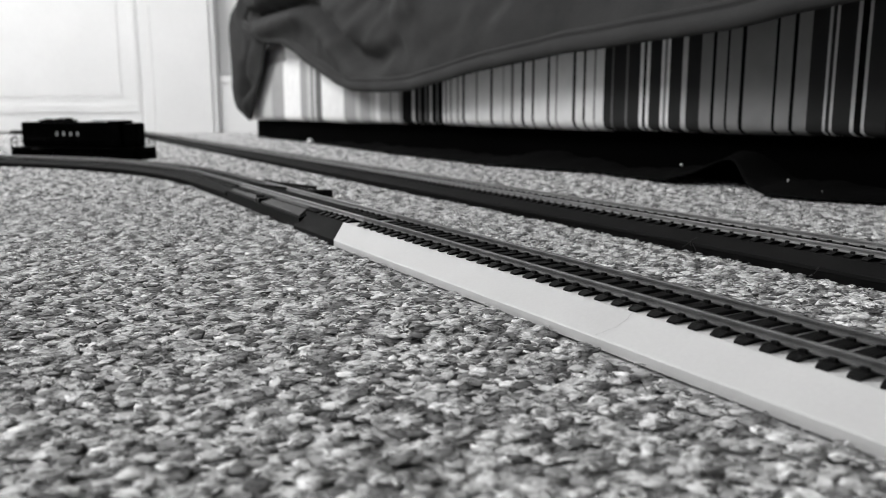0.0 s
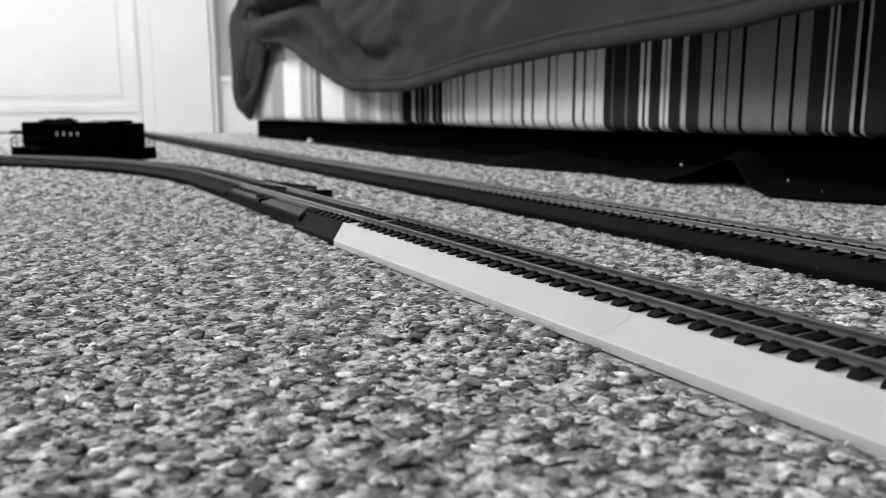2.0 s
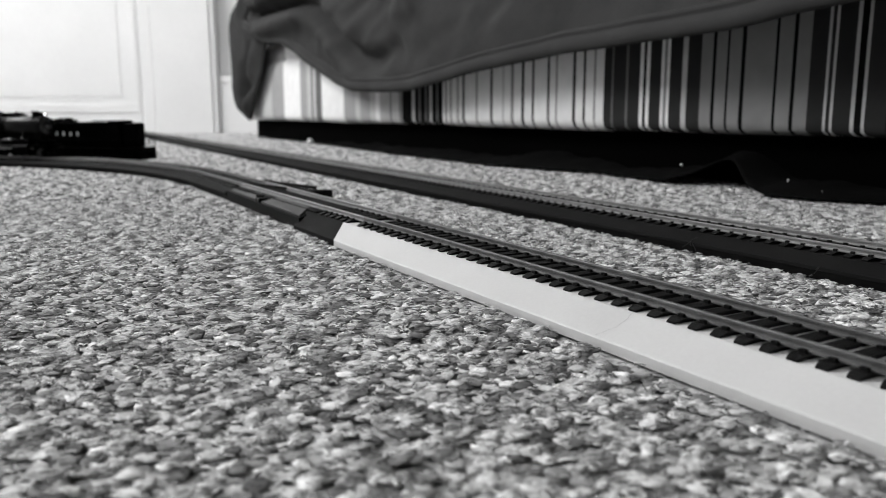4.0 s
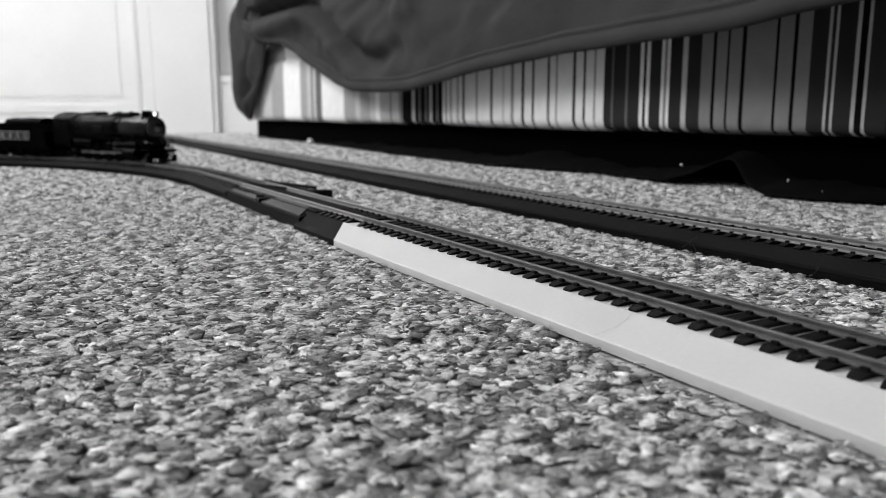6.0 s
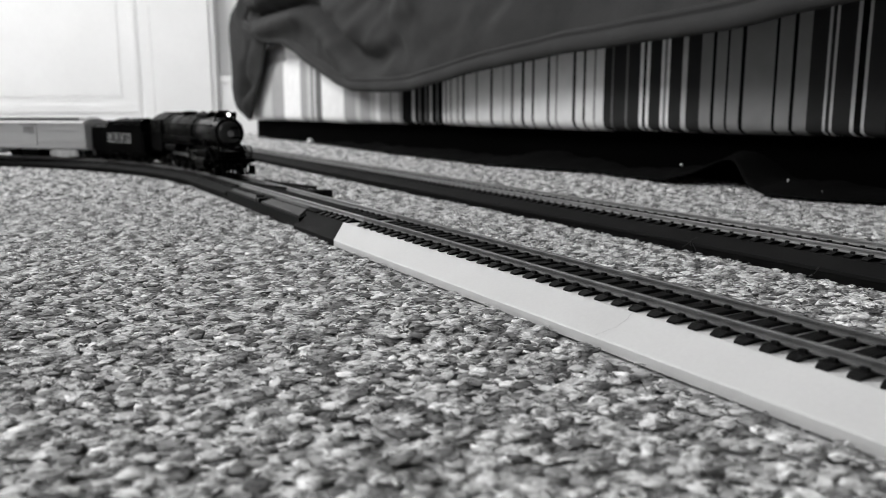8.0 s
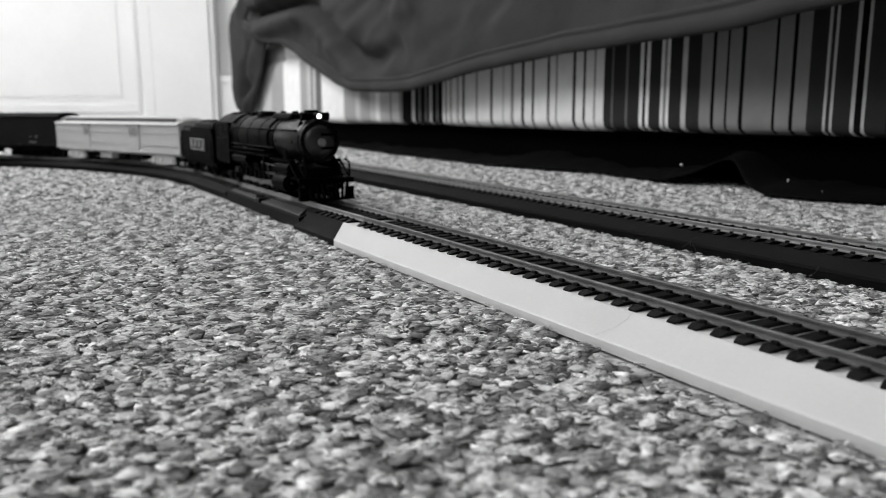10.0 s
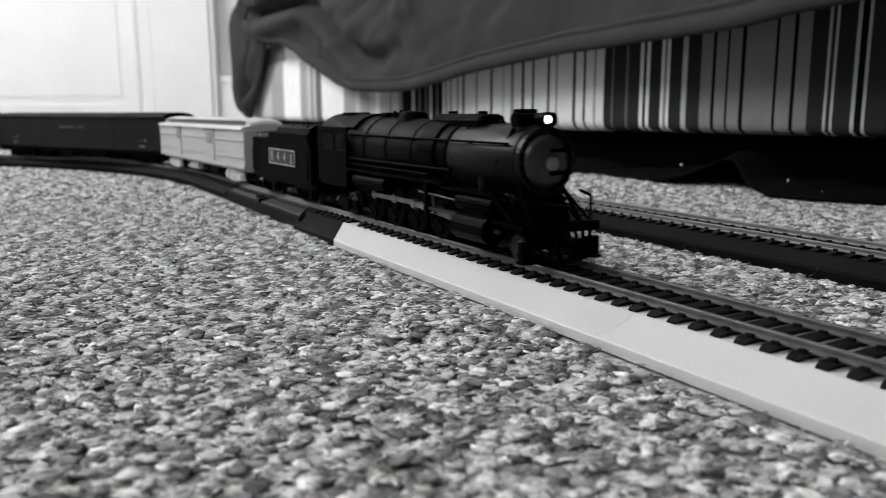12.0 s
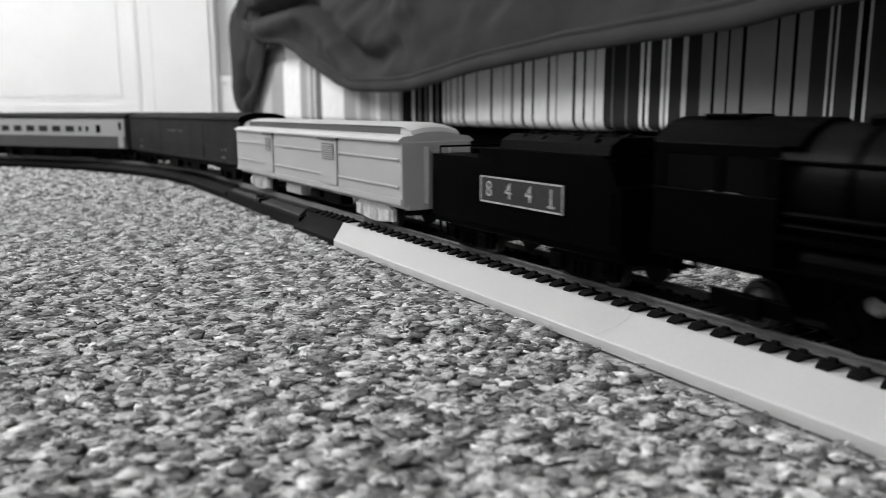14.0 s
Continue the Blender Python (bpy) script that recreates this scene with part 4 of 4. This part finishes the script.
def baggage_car():
    h = 128.5
    L = group_of("baggage_car", label="pale grey model baggage car with ribbed sides and clerestory roof", category="passenger car", group="cars of the model train")
    part("body", B(-h, h, -17.2, 17.2, 22.4, 49.8, bevel=0.6), M_SILVER, L)
    part("roof", roof_clerestory(h), M_SILVERROOF, L)
    for s in (-1, 1):
        y = s * 17.2
        o = lambda a, b: (min(y + s * a, y + s * b), max(y + s * a, y + s * b))
        for z in (30.4, 42.2):
            for x0, x1 in ((-h + 3, -63), (-45, 34), (58, h - 3)):
                part("side_rib", B(x0, x1, *o(0, 0.7), z - 0.5, z + 0.5, bevel=0.2), M_SILVER, L)
        part("side_sill", B(-h + 0.5, h - 0.5, *o(0, 0.5), 22.6, 25.2), M_SILVER, L)
        for x0, x1 in ((-62, -46), (35, 57)):
            d = part("sliding_door", B(x0, x1, *o(0, 0.9), 25.4, 48.2, bevel=0.3), M_SILVER, L)
            part("door_window", B(x0 + 3, x1 - 3, *o(0.95, 1.15), 38.4, 46.5), M_MIDSIDE, d)
            bm = bmesh.new()
            for k in range(7):
                box(bm, x0 + 3, x1 - 3, *o(1.15, 1.5), 38.8 + 1.1 * k, 39.3 + 1.1 * k)
            part("louvre", bm, M_SILVER, d)
            part("door_rail", B(x0 - 2, x1 + 2, *o(0, 1.8), 48.4, 49.6, bevel=0.2), M_MIDSIDE, L)
        part("clerestory_strip", B(-h + 13, h - 13, min(s * 11.05, s * 11.25), max(s * 11.05, s * 11.25), 52.7, 55.6), M_MIDSIDE, L)
    for s in (-1, 1):
        part("end_door", B(min(s * h, s * (h + 0.8)), max(s * h, s * (h + 0.8)), -4.5, 4.5, 24, 46, bevel=0.3), M_SILVER, L)
        part("end_frame", B(min(s * h, s * (h + 3)), max(s * h, s * (h + 3)), -6.6, -5, 23, 47.5, bevel=0.3), M_SILVER, L)
        part("end_frame", B(min(s * h, s * (h + 3)), max(s * h, s * (h + 3)), 5, 6.6, 23, 47.5, bevel=0.3), M_SILVER, L)
    underbody(L, h, M_SILVER, M_CAST)
    return L


def heavy_car(name, label, windows):
    """Arched-roof car; with a row of windows and a pale band, or plain with lettering."""
    h = 143 if windows else 157
    L = group_of(name, label=label, category="passenger car", group="cars of the model train")
    side = M_MIDSIDE if windows else M_GREEN
    part("body", B(-h, h, -17.2, 17.2, 24.0, 56.4, bevel=0.6), side, L)
    bm = bmesh.new()
    prism(bm, [(-18.2, 55.4), (-18.2, 57.0), (-17, 58.6), (-13, 60.2), (-6, 61.4), (0, 61.7), (6, 61.4), (13, 60.2), (17, 58.6), (18.2, 57.0), (18.2, 55.4)], -h - 1, h + 1)
    part("roof", bm, M_DARKROOF, L)
    for s in (-1, 1):
        y = s * 17.2
        o = lambda a, b: (min(y + s * a, y + s * b), max(y + s * a, y + s * b))
        if windows:
            part("window_band", B(-h + 1, h - 1, *o(0, 0.35), 36.7, 55), M_BAND, L, "pale band along the windows")
            for k in range(8):
                x = 51 - 22 * k
                w = part("window", B(x, x + 14, *o(0.36, 0.55), 41, 47.4), M_PANE, L)
                bm = bmesh.new()
                for a, b2, c, d in ((x - .6, x + 14.6, 47.4, 48.0), (x - .6, x + 14.6, 40.4, 41.0), (x - .6, x, 41.0, 47.4), (x + 14, x + 14.6, 41.0, 47.4)):
                    box(bm, a, b2, *o(0.36, 0.85), c, d)
                part("frame", bm, M_BAND, w)
            for x in (72, 83):
                part("window", B(x, x + 4.6, *o(0.36, 0.55), 41.5, 47), M_PANE, L)
            part("dark_window", B(99, 106, *o(0.36, 0.6), 40.4, 48.4), M_CABPANE, L, "black door window")
            for x in (132, -140):
                d = part("vestibule_door", B(x, x + 8, *o(0.36, 0.7), 25, 54, bevel=0.2), M_BAND, L)
                part("door_pane", B(x + 2, x + 6, *o(0.72, 0.85), 43.5, 51.5), M_CABPANE, d)
        else:
            for x0, x1 in ((-70, -48), (52, 74)):
                part("sliding_door", B(x0, x1, *o(0, 0.25), 26, 53, bevel=0.1), M_GREEN, L)
            for k, wd in enumerate((3.2, 3.2, 3.2, 3.2, 3.2, 0, 3.2, 3.2)):
                if wd:
                    bm = bmesh.new()
                    x = -22 + 5.6 * k
                    box(bm, x, x + wd, *o(0.28, 0.4), 45.4, 47.0)
                    part("lettering_bar", bm, M_LETTER, L)
            for x in (116, -122):
                part("lettering_bar", B(x, x + 9, *o(0.02, 0.15), 27.4, 29.2), M_LETTER, L)
                part("lettering_bar", B(x + 1, x + 3.5, *o(0.02, 0.15), 33.2, 34.6), M_LETTER, L)
                part("lettering_bar", B(x + 8, x + 11, *o(0.02, 0.15), 33.2, 35.6), M_LETTER, L)
            part("side_rib", B(-h + 2, h - 2, *o(0, 0.5), 36.2, 37.2), M_GREEN, L)
        part("side_sill", B(-h + 0.5, h - 0.5, *o(0, 0.4), 24.2, 26), side, L)
    for s in (-1, 1):
        part("diaphragm", B(min(s * h, s * (h + 5.5)), max(s * h, s * (h + 5.5)), -9, 9, 23, 55, bevel=0.5), M_DARKROOF, L)
    underbody(L, h, M_DARKROOF, M_LOCO)
    return L


M_FIGURE = mat("worn pale figures", 0.34, 0.6, vary=0.6, scale=420, bump=0)
M_LETTER = mat("faded lettering", 0.13, 0.6, vary=0.2, bump=0)
LOCO, TENDER, BAG = locomotive(), tender(), baggage_car()
DARK = heavy_car("mail_car", "dark model mail car with small pale lettering", False)
COACH = heavy_car("coach", "two-tone model coach with a row of windows", True)


def diesel():
    L = group_of("diesel_locomotive", label="black model diesel locomotive parked on the carpet behind the curve", category="locomotive")
    part("long_hood", B(-93, 54, -9.5, 9.5, 18.2, 48.6, bevel=1.6), M_LOCO, L)
    part("cab", B(54.2, 73, -15, 15, 18.2, 49.4, bevel=1.2), M_LOCO, L)
    part("short_hood", B(73.2, 96, -9.5, 9.5, 18.2, 47.6, bevel=2.2), M_LOCO, L)
    part("cab_roof", B(26, 74, -12.5, 12.5, 49.4, 50.6, bevel=0.5), M_LOCO, L)
    part("deck", B(-107, 107, -16, 16, 14.4, 18.0, bevel=0.4), M_LOCO, L)
    part("fan_housing", B(-66, -10, -6, 6, 48.6, 51.4, bevel=0.8), M_LOCO, L)
    for x in (-54, -36, -20):
        part("fan", T((x, 0, 51.4), (x, 0, 52.6), 5.4, n=20), M_LOCO, L)
    part("exhaust", B(-34, -16, -2.4, 2.4, 52.6, 53.8, bevel=0.4), M_LOCO, L)
    for s in (-1, 1):
        y = s * 9.5
        for k in range(4):
            bm = bmesh.new()
            x = -36 + 11.4 * k
            box(bm, x + 0.4, x + 3.4, min(y, y + s * 0.2), max(y, y + s * 0.2), 31.8, 36.6)
            part("figure_bar", bm, M_WHITE, L)
        for k in range(10):
            x = -90 + 14.2 * k
            part("hood_door", B(x, x + 12.8, min(y, y + s * 0.5), max(y, y + s * 0.5), 20, 31, bevel=0.2), M_LOCO, L)
        part("cab_window", B(57, 69, min(s * 15, s * 15.2), max(s * 15, s * 15.2), 38, 45), M_CABPANE, L)
        bm = bmesh.new()
        for x in range(-88, 90, 22):
            tube(bm, (x, s * 15.5, 18), (x, s * 15.5, 28), 0.4, 6)
        tube(bm, (-92, s * 15.5, 28), (92, s * 15.5, 28), 0.4, 6)
        part("handrail", bm, M_LOCO, L)
        for e in (-1, 1):
            bm = bmesh.new()
            for x in (97, 106):
                tube(bm, (e * x, s * 15, 18), (e * x, s * 15, 30), 0.7, 6)
            tube(bm, (e * 97, s * 15, 30), (e * 106, s * 15, 29), 0.7, 6)
            tube(bm, (e * 97, s * 15, 24), (e * 106, s * 15, 24), 0.6, 6)
            part("end_rail", bm, M_LOCO, L)
        part("sill_spot", B(-72, -60, min(s * 16, s * 16.3), max(s * 16, s * 16.3), 15.2, 17.0), M_GREYPLATE, L)
    for e in (-1, 1):
        part("pilot", B(min(e * 103, e * 107.5), max(e * 103, e * 107.5), -16, 16, 3.4, 14.2, bevel=0.5), M_LOCO, L)
        bm = bmesh.new()
        box(bm, min(e * 107, e * 115), max(e * 107, e * 115), -1.5, 1.5, 8, 11, bevel=0.4)
        part("coupler", bm, M_LOCO, L)
        bm = bmesh.new()
        for s in (-1, 1):
            box(bm, e * 66 - 24, e * 66 + 24, s * 12.5 - 1, s * 12.5 + 1, 3.5, 10, bevel=0.4)
        box(bm, e * 66 - 26, e * 66 + 26, -12.6, 12.6, 8, 14.2)
        tr = part("truck", bm, M_LOCO, L)
        for x in (-16, 16):
            bm = bmesh.new()
            for s in (-1, 1):
                w = wheel_bm(5.8)
                me = bpy.data.meshes.new("tmp")
                bmesh.ops.translate(w, verts=w.verts, vec=(e * 66 + x, s * 8.6, 5.4))
                w.to_mesh(me)
                w.free()
                bm.from_mesh(me)
                bpy.data.meshes.remove(me)
            tube(bm, (e * 66 + x, -8, 5.4), (e * 66 + x, 8, 5.4), 1.2, 8)
            part("wheelset", bm, M_LOCO, tr)
    part("frame_sill", B(-102, 102, -11, 11, 9, 14.3), M_LOCO, L)
    part("fuel_tank", B(-26, 26, -13, 13, 3.6, 14.2, bevel=1.5), M_LOCO, L)
    a, b = Vector(DIESEL_REAR), Vector(DIESEL_FRONT)
    c = (a + b) / 2
    L.matrix_basis = Matrix.Translation((c.x, c.y, 0.0)) @ Matrix.Rotation(math.atan2(b.y - a.y, b.x - a.x), 4, "Z") @ Matrix.Diagonal((0.86, 1, 1.02, 1))
    return L


DIESEL_REAR, DIESEL_FRONT = (-0.555, 1.024), (-0.361, 0.986)
diesel()
# ---- carpet pile ----
def carpet():
    """Loop pile: squat leaning tufts in uneven rows; a stretch of floor before and between the tracks."""
    rng = np.random.default_rng(7)
    pts = []
    for ya, yb, step in ((0.10, 0.62, 4.5), (0.62, 1.05, 5.0), (1.05, 2.28, 7.0)):
        ys = np.arange(ya * 1000, yb * 1000, step * 0.72)
        for y in ys:
            half = 0.62 * y + 40
            xs = np.arange(-half, half, step)
            pts.append(np.c_[xs + rng.normal(0, step * 0.3, len(xs)), np.full(len(xs), y) + rng.normal(0, step * 0.3, len(xs)), np.full(len(xs), step)])
    P = np.concatenate(pts)
    # no pile under the roadbeds
    th1, th2 = radians(TH), radians(-61.78)
    q1 = -np.sin(th1) * P[:, 0] + np.cos(th1) * P[:, 1]
    s1 = np.cos(th1) * P[:, 0] + np.sin(th1) * P[:, 1]
    q2 = -np.sin(th2) * P[:, 0] + np.cos(th2) * P[:, 1]
    arc = np.hypot(s1 - S0, q1 - (YT - RAD))
    under = ((s1 > -355) & (abs(q1 - YT) < 31)) | ((s1 > S0) & (s1 <= -355) & (q1 - YT > -26) & (q1 - YT < 18.5)) | ((s1 <= S0) & (abs(arc - RAD) < 21)) | (abs(q2 - 289) < 24)
    P = P[~under]
    n = len(P)
    # a small domed loop: three rings of six and a top
    k = 5
    ang = np.arange(k) * 2 * np.pi / k
    unit = [np.c_[np.cos(ang) * r, np.sin(ang) * r, np.full(k, z)] for r, z in ((0.85, -0.55), (1.0, 0.05), (0.62, 0.62))]
    V = np.concatenate(unit + [np.array([[0, 0, 0.8]])])
    F = [(a * k + i, a * k + (i + 1) % k, (a + 1) * k + (i + 1) % k, (a + 1) * k + i) for a in range(2) for i in range(k)]
    tri = [(2 * k + i, 2 * k + (i + 1) % k, 3 * k) for i in range(k)]
    m = len(V)
    turn = rng.normal(0.15, 0.75, n)
    # shade of each loop: charcoal, mid grey, or pale; the pale ones are longer and narrower
    tone = rng.permuted(np.tile((0, 2, 1), (n // 3 + 1, 1)), axis=1).ravel()[:n]
    tone = np.where((tone == 1) & (rng.random(n) < 0.3), 2, tone)
    slim = tone == 2
    lx = P[:, 2] * rng.uniform(0.44, 0.76, n) * np.where(slim, 1.1, 1.0)
    ly = P[:, 2] * rng.uniform(0.40, 0.66, n) * np.where(slim, 0.8, 1.0)
    lz = rng.uniform(0.35, 0.75, n) * (P[:, 2] / 5.0) ** 0.5
    turn = np.where(slim & (rng.random(n) < 0.4), turn + 1.3, turn)
    c, s = np.cos(turn), np.sin(turn)
    loc = V[None] * np.stack([lx, ly, lz], 1)[:, None]
    loc = loc + rng.normal(0, 0.3, (n, m, 3)) * np.array([1.0, 1.0, 0.55])
    lean = rng.normal(0, 0.5, (n, 2))
    x = loc[..., 0] + lean[:, None, 0] * loc[..., 2]
    y = loc[..., 1] + lean[:, None, 1] * loc[..., 2]
    w = np.stack([x * c[:, None] - y * s[:, None] + P[:, 0, None], x * s[:, None] + y * c[:, None] + P[:, 1, None], loc[..., 2] + rng.normal(0, 0.25, (n, 1)) - 1.35], -1)
    co = (w.reshape(-1, 3) * 0.001).astype(np.float32)
    me = bpy.data.meshes.new("carpet_pile")
    quads, tris = np.array(F), np.array(tri)
    base = (np.arange(n) * m)[:, None, None]
    q, t = (quads[None] + base).reshape(-1, 4), (tris[None] + base).reshape(-1, 3)
    me.vertices.add(len(co))
    me.vertices.foreach_set("co", co.ravel())
    me.loops.add(q.size + t.size)
    me.loops.foreach_set("vertex_index", np.concatenate([q.ravel(), t.ravel()]).astype(np.int32))
    me.polygons.add(len(q) + len(t))
    me.polygons.foreach_set("loop_start", np.concatenate([np.arange(len(q)) * 4, len(q) * 4 + np.arange(len(t)) * 3]).astype(np.int32))
    me.polygons.foreach_set("use_smooth", np.ones(len(q) + len(t), bool))
    me.update(calc_edges=True)
    for yarn_of in M_TUFTS:
        me.materials.append(yarn_of)
    me.polygons.foreach_set("material_index", np.concatenate([np.repeat(tone, len(quads)), np.repeat(tone, len(tris))]).astype(np.int32))
    tagged(new("carpet_pile", me), "flecked grey loop pile carpet tufts covering the floor", "carpet", kind="stuff")
    return P, tone


def strands(P, tone):
    """Loose fibres of the yarn lying over the pile, where the eye is close."""
    rng = np.random.default_rng(11)
    close = P[:, 1] < 560
    Q, shade = np.repeat(P[close], 4, axis=0), np.repeat(tone[close], 4)
    n = len(Q)
    cx, cy = Q[:, 0] + rng.normal(0, 1.5, n), Q[:, 1] + rng.normal(0, 1.2, n)
    a = rng.normal(0.1, 0.6, n)
    L, w = rng.uniform(1.1, 3.0, n), rng.uniform(0.1, 0.28, n)
    bend = rng.normal(0, 0.22, n)
    z0 = rng.uniform(-0.95, -0.45, n)
    lift = rng.uniform(0.1, 0.55, n)
    cols = []
    for s, up in ((-1, 0.0), (-0.35, 0.8), (0.35, 0.9), (1, 0.0)):
        ang = a + bend * s
        px, py = cx + np.cos(ang) * L * s * 0.6, cy + np.sin(ang) * L * s * 0.6
        wide = w * (0.55 if abs(s) == 1 else 1.0)
        nx, ny = -np.sin(ang) * wide, np.cos(ang) * wide
        zc = z0 + lift * up - 0.1
        cols.append(np.stack([np.stack([px - nx, py - ny, zc], 1), np.stack([px, py, zc + wide * 1.3], 1), np.stack([px + nx, py + ny, zc], 1)], 1))
    co = np.concatenate(cols, 1).reshape(-1, 3) * 0.001
    quads = np.array([(r * 3 + k, r * 3 + 3 + k, r * 3 + 4 + k, r * 3 + 1 + k) for r in range(3) for k in range(2)])
    q = (quads[None] + (np.arange(n) * 12)[:, None, None]).reshape(-1, 4)
    me = bpy.data.meshes.new("carpet_fibres")
    me.vertices.add(len(co))
    me.vertices.foreach_set("co", co.astype(np.float32).ravel())
    me.loops.add(q.size)
    me.loops.foreach_set("vertex_index", q.ravel().astype(np.int32))
    me.polygons.add(len(q))
    me.polygons.foreach_set("loop_start", (np.arange(len(q)) * 4).astype(np.int32))
    me.polygons.foreach_set("use_smooth", np.ones(len(q), bool))
    me.update(calc_edges=True)
    for yarn_of in M_TUFTS:
        me.materials.append(yarn_of)
    me.polygons.foreach_set("material_index", np.repeat(shade, len(quads)).astype(np.int32))
    tagged(new("carpet_fibres", me), "loose grey wool fibres lying over the carpet pile", "carpet", kind="stuff")


strands(*carpet())
# ---- what moves ----
# the headlight's place along the line: seconds, millimetres
LIGHT = ((0.0, -1492), (3.2, -1143), (5.5, -893), (6.5, -801), (7.5, -700), (8.0, -647), (10.5, -385), (11.0, -333), (11.5, -278), (12.0, -219.5), (12.5, -157), (13.0, -99.0), (13.5, -37.5), (14.0, 25.5))


def head(t):
    """Smooth curve through the rows above."""
    n = len(LIGHT)

    def slope(j):
        lo, hi = max(0, j - 1), min(n - 1, j + 1)
        return (LIGHT[hi][1] - LIGHT[lo][1]) / (LIGHT[hi][0] - LIGHT[lo][0])

    for i in range(n - 1):
        (a, p), (b, q) = LIGHT[i], LIGHT[i + 1]
        if t <= b or i == n - 2:
            h = b - a
            u = (t - a) / h
            return ((2 * u ** 3 - 3 * u ** 2 + 1) * p + (u ** 3 - 2 * u ** 2 + u) * h * slope(i)
                    + (-2 * u ** 3 + 3 * u ** 2) * q + (u ** 3 - u ** 2) * h * slope(i + 1))


def on_rails(s, half):
    """The pose of a vehicle whose two trucks, half apart from its middle s, stand on the line."""
    xa, ya, _ = rail_path(s - half)
    xb, yb, _ = rail_path(s + half)
    return LAY @ MMpose((xa + xb) / 2, (ya + yb) / 2, 0, math.atan2(yb - ya, xb - xa))


def motions():
    times = [0.25 * i for i in range(57)]
    for thing, back, half in ((LOCO, 80, 50), (TENDER, 243, 33), (BAG, 452, 92), (DARK, 742, 119), (COACH, 1060, 105)):
        walk(thing, [(t, on_rails(head(t) - back, half)) for t in times])
    # wheels roll without slipping; rods follow the crank pins
    for ob, r, phase in TURNING:
        step = 2 if r > 8 else 1
        place = ob.matrix_basis.translation.copy()
        walk(ob, [(k / 30, Matrix.Translation(place) @ Matrix.Rotation(head(k / 30) / r + phase, 4, "Y")) for k in range(0, 421, step)])
    for s, side, main, cross in RODS:
        a, b, c = [], [], []
        for k in range(0, 421, 2):
            t = k / 30
            w = head(t) / DR + CRANK + (0 if s < 0 else -math.pi / 2)
            px, pz = 4.2 * math.cos(w), RAILTOP + DR - 4.2 * math.sin(w)
            a.append((t, MMpose(px, s * 11.4, pz)))
            pin = Vector((DRIVERS[1] + px, pz))
            cz = RAILTOP + DR
            cx = pin.x + math.sqrt(46 ** 2 - (cz - pin.y) ** 2)
            tilt = -math.atan2(cz - pin.y, cx - pin.x)
            b.append((t, Matrix.Translation((pin.x * MM, s * 12.8 * MM, pin.y * MM)) @ Matrix.Rotation(tilt, 4, "Y")))
            c.append((t, MMpose(cx, s * 14.6, cz)))
        walk(side, a)
        walk(main, b)
        walk(cross, c)


motions()
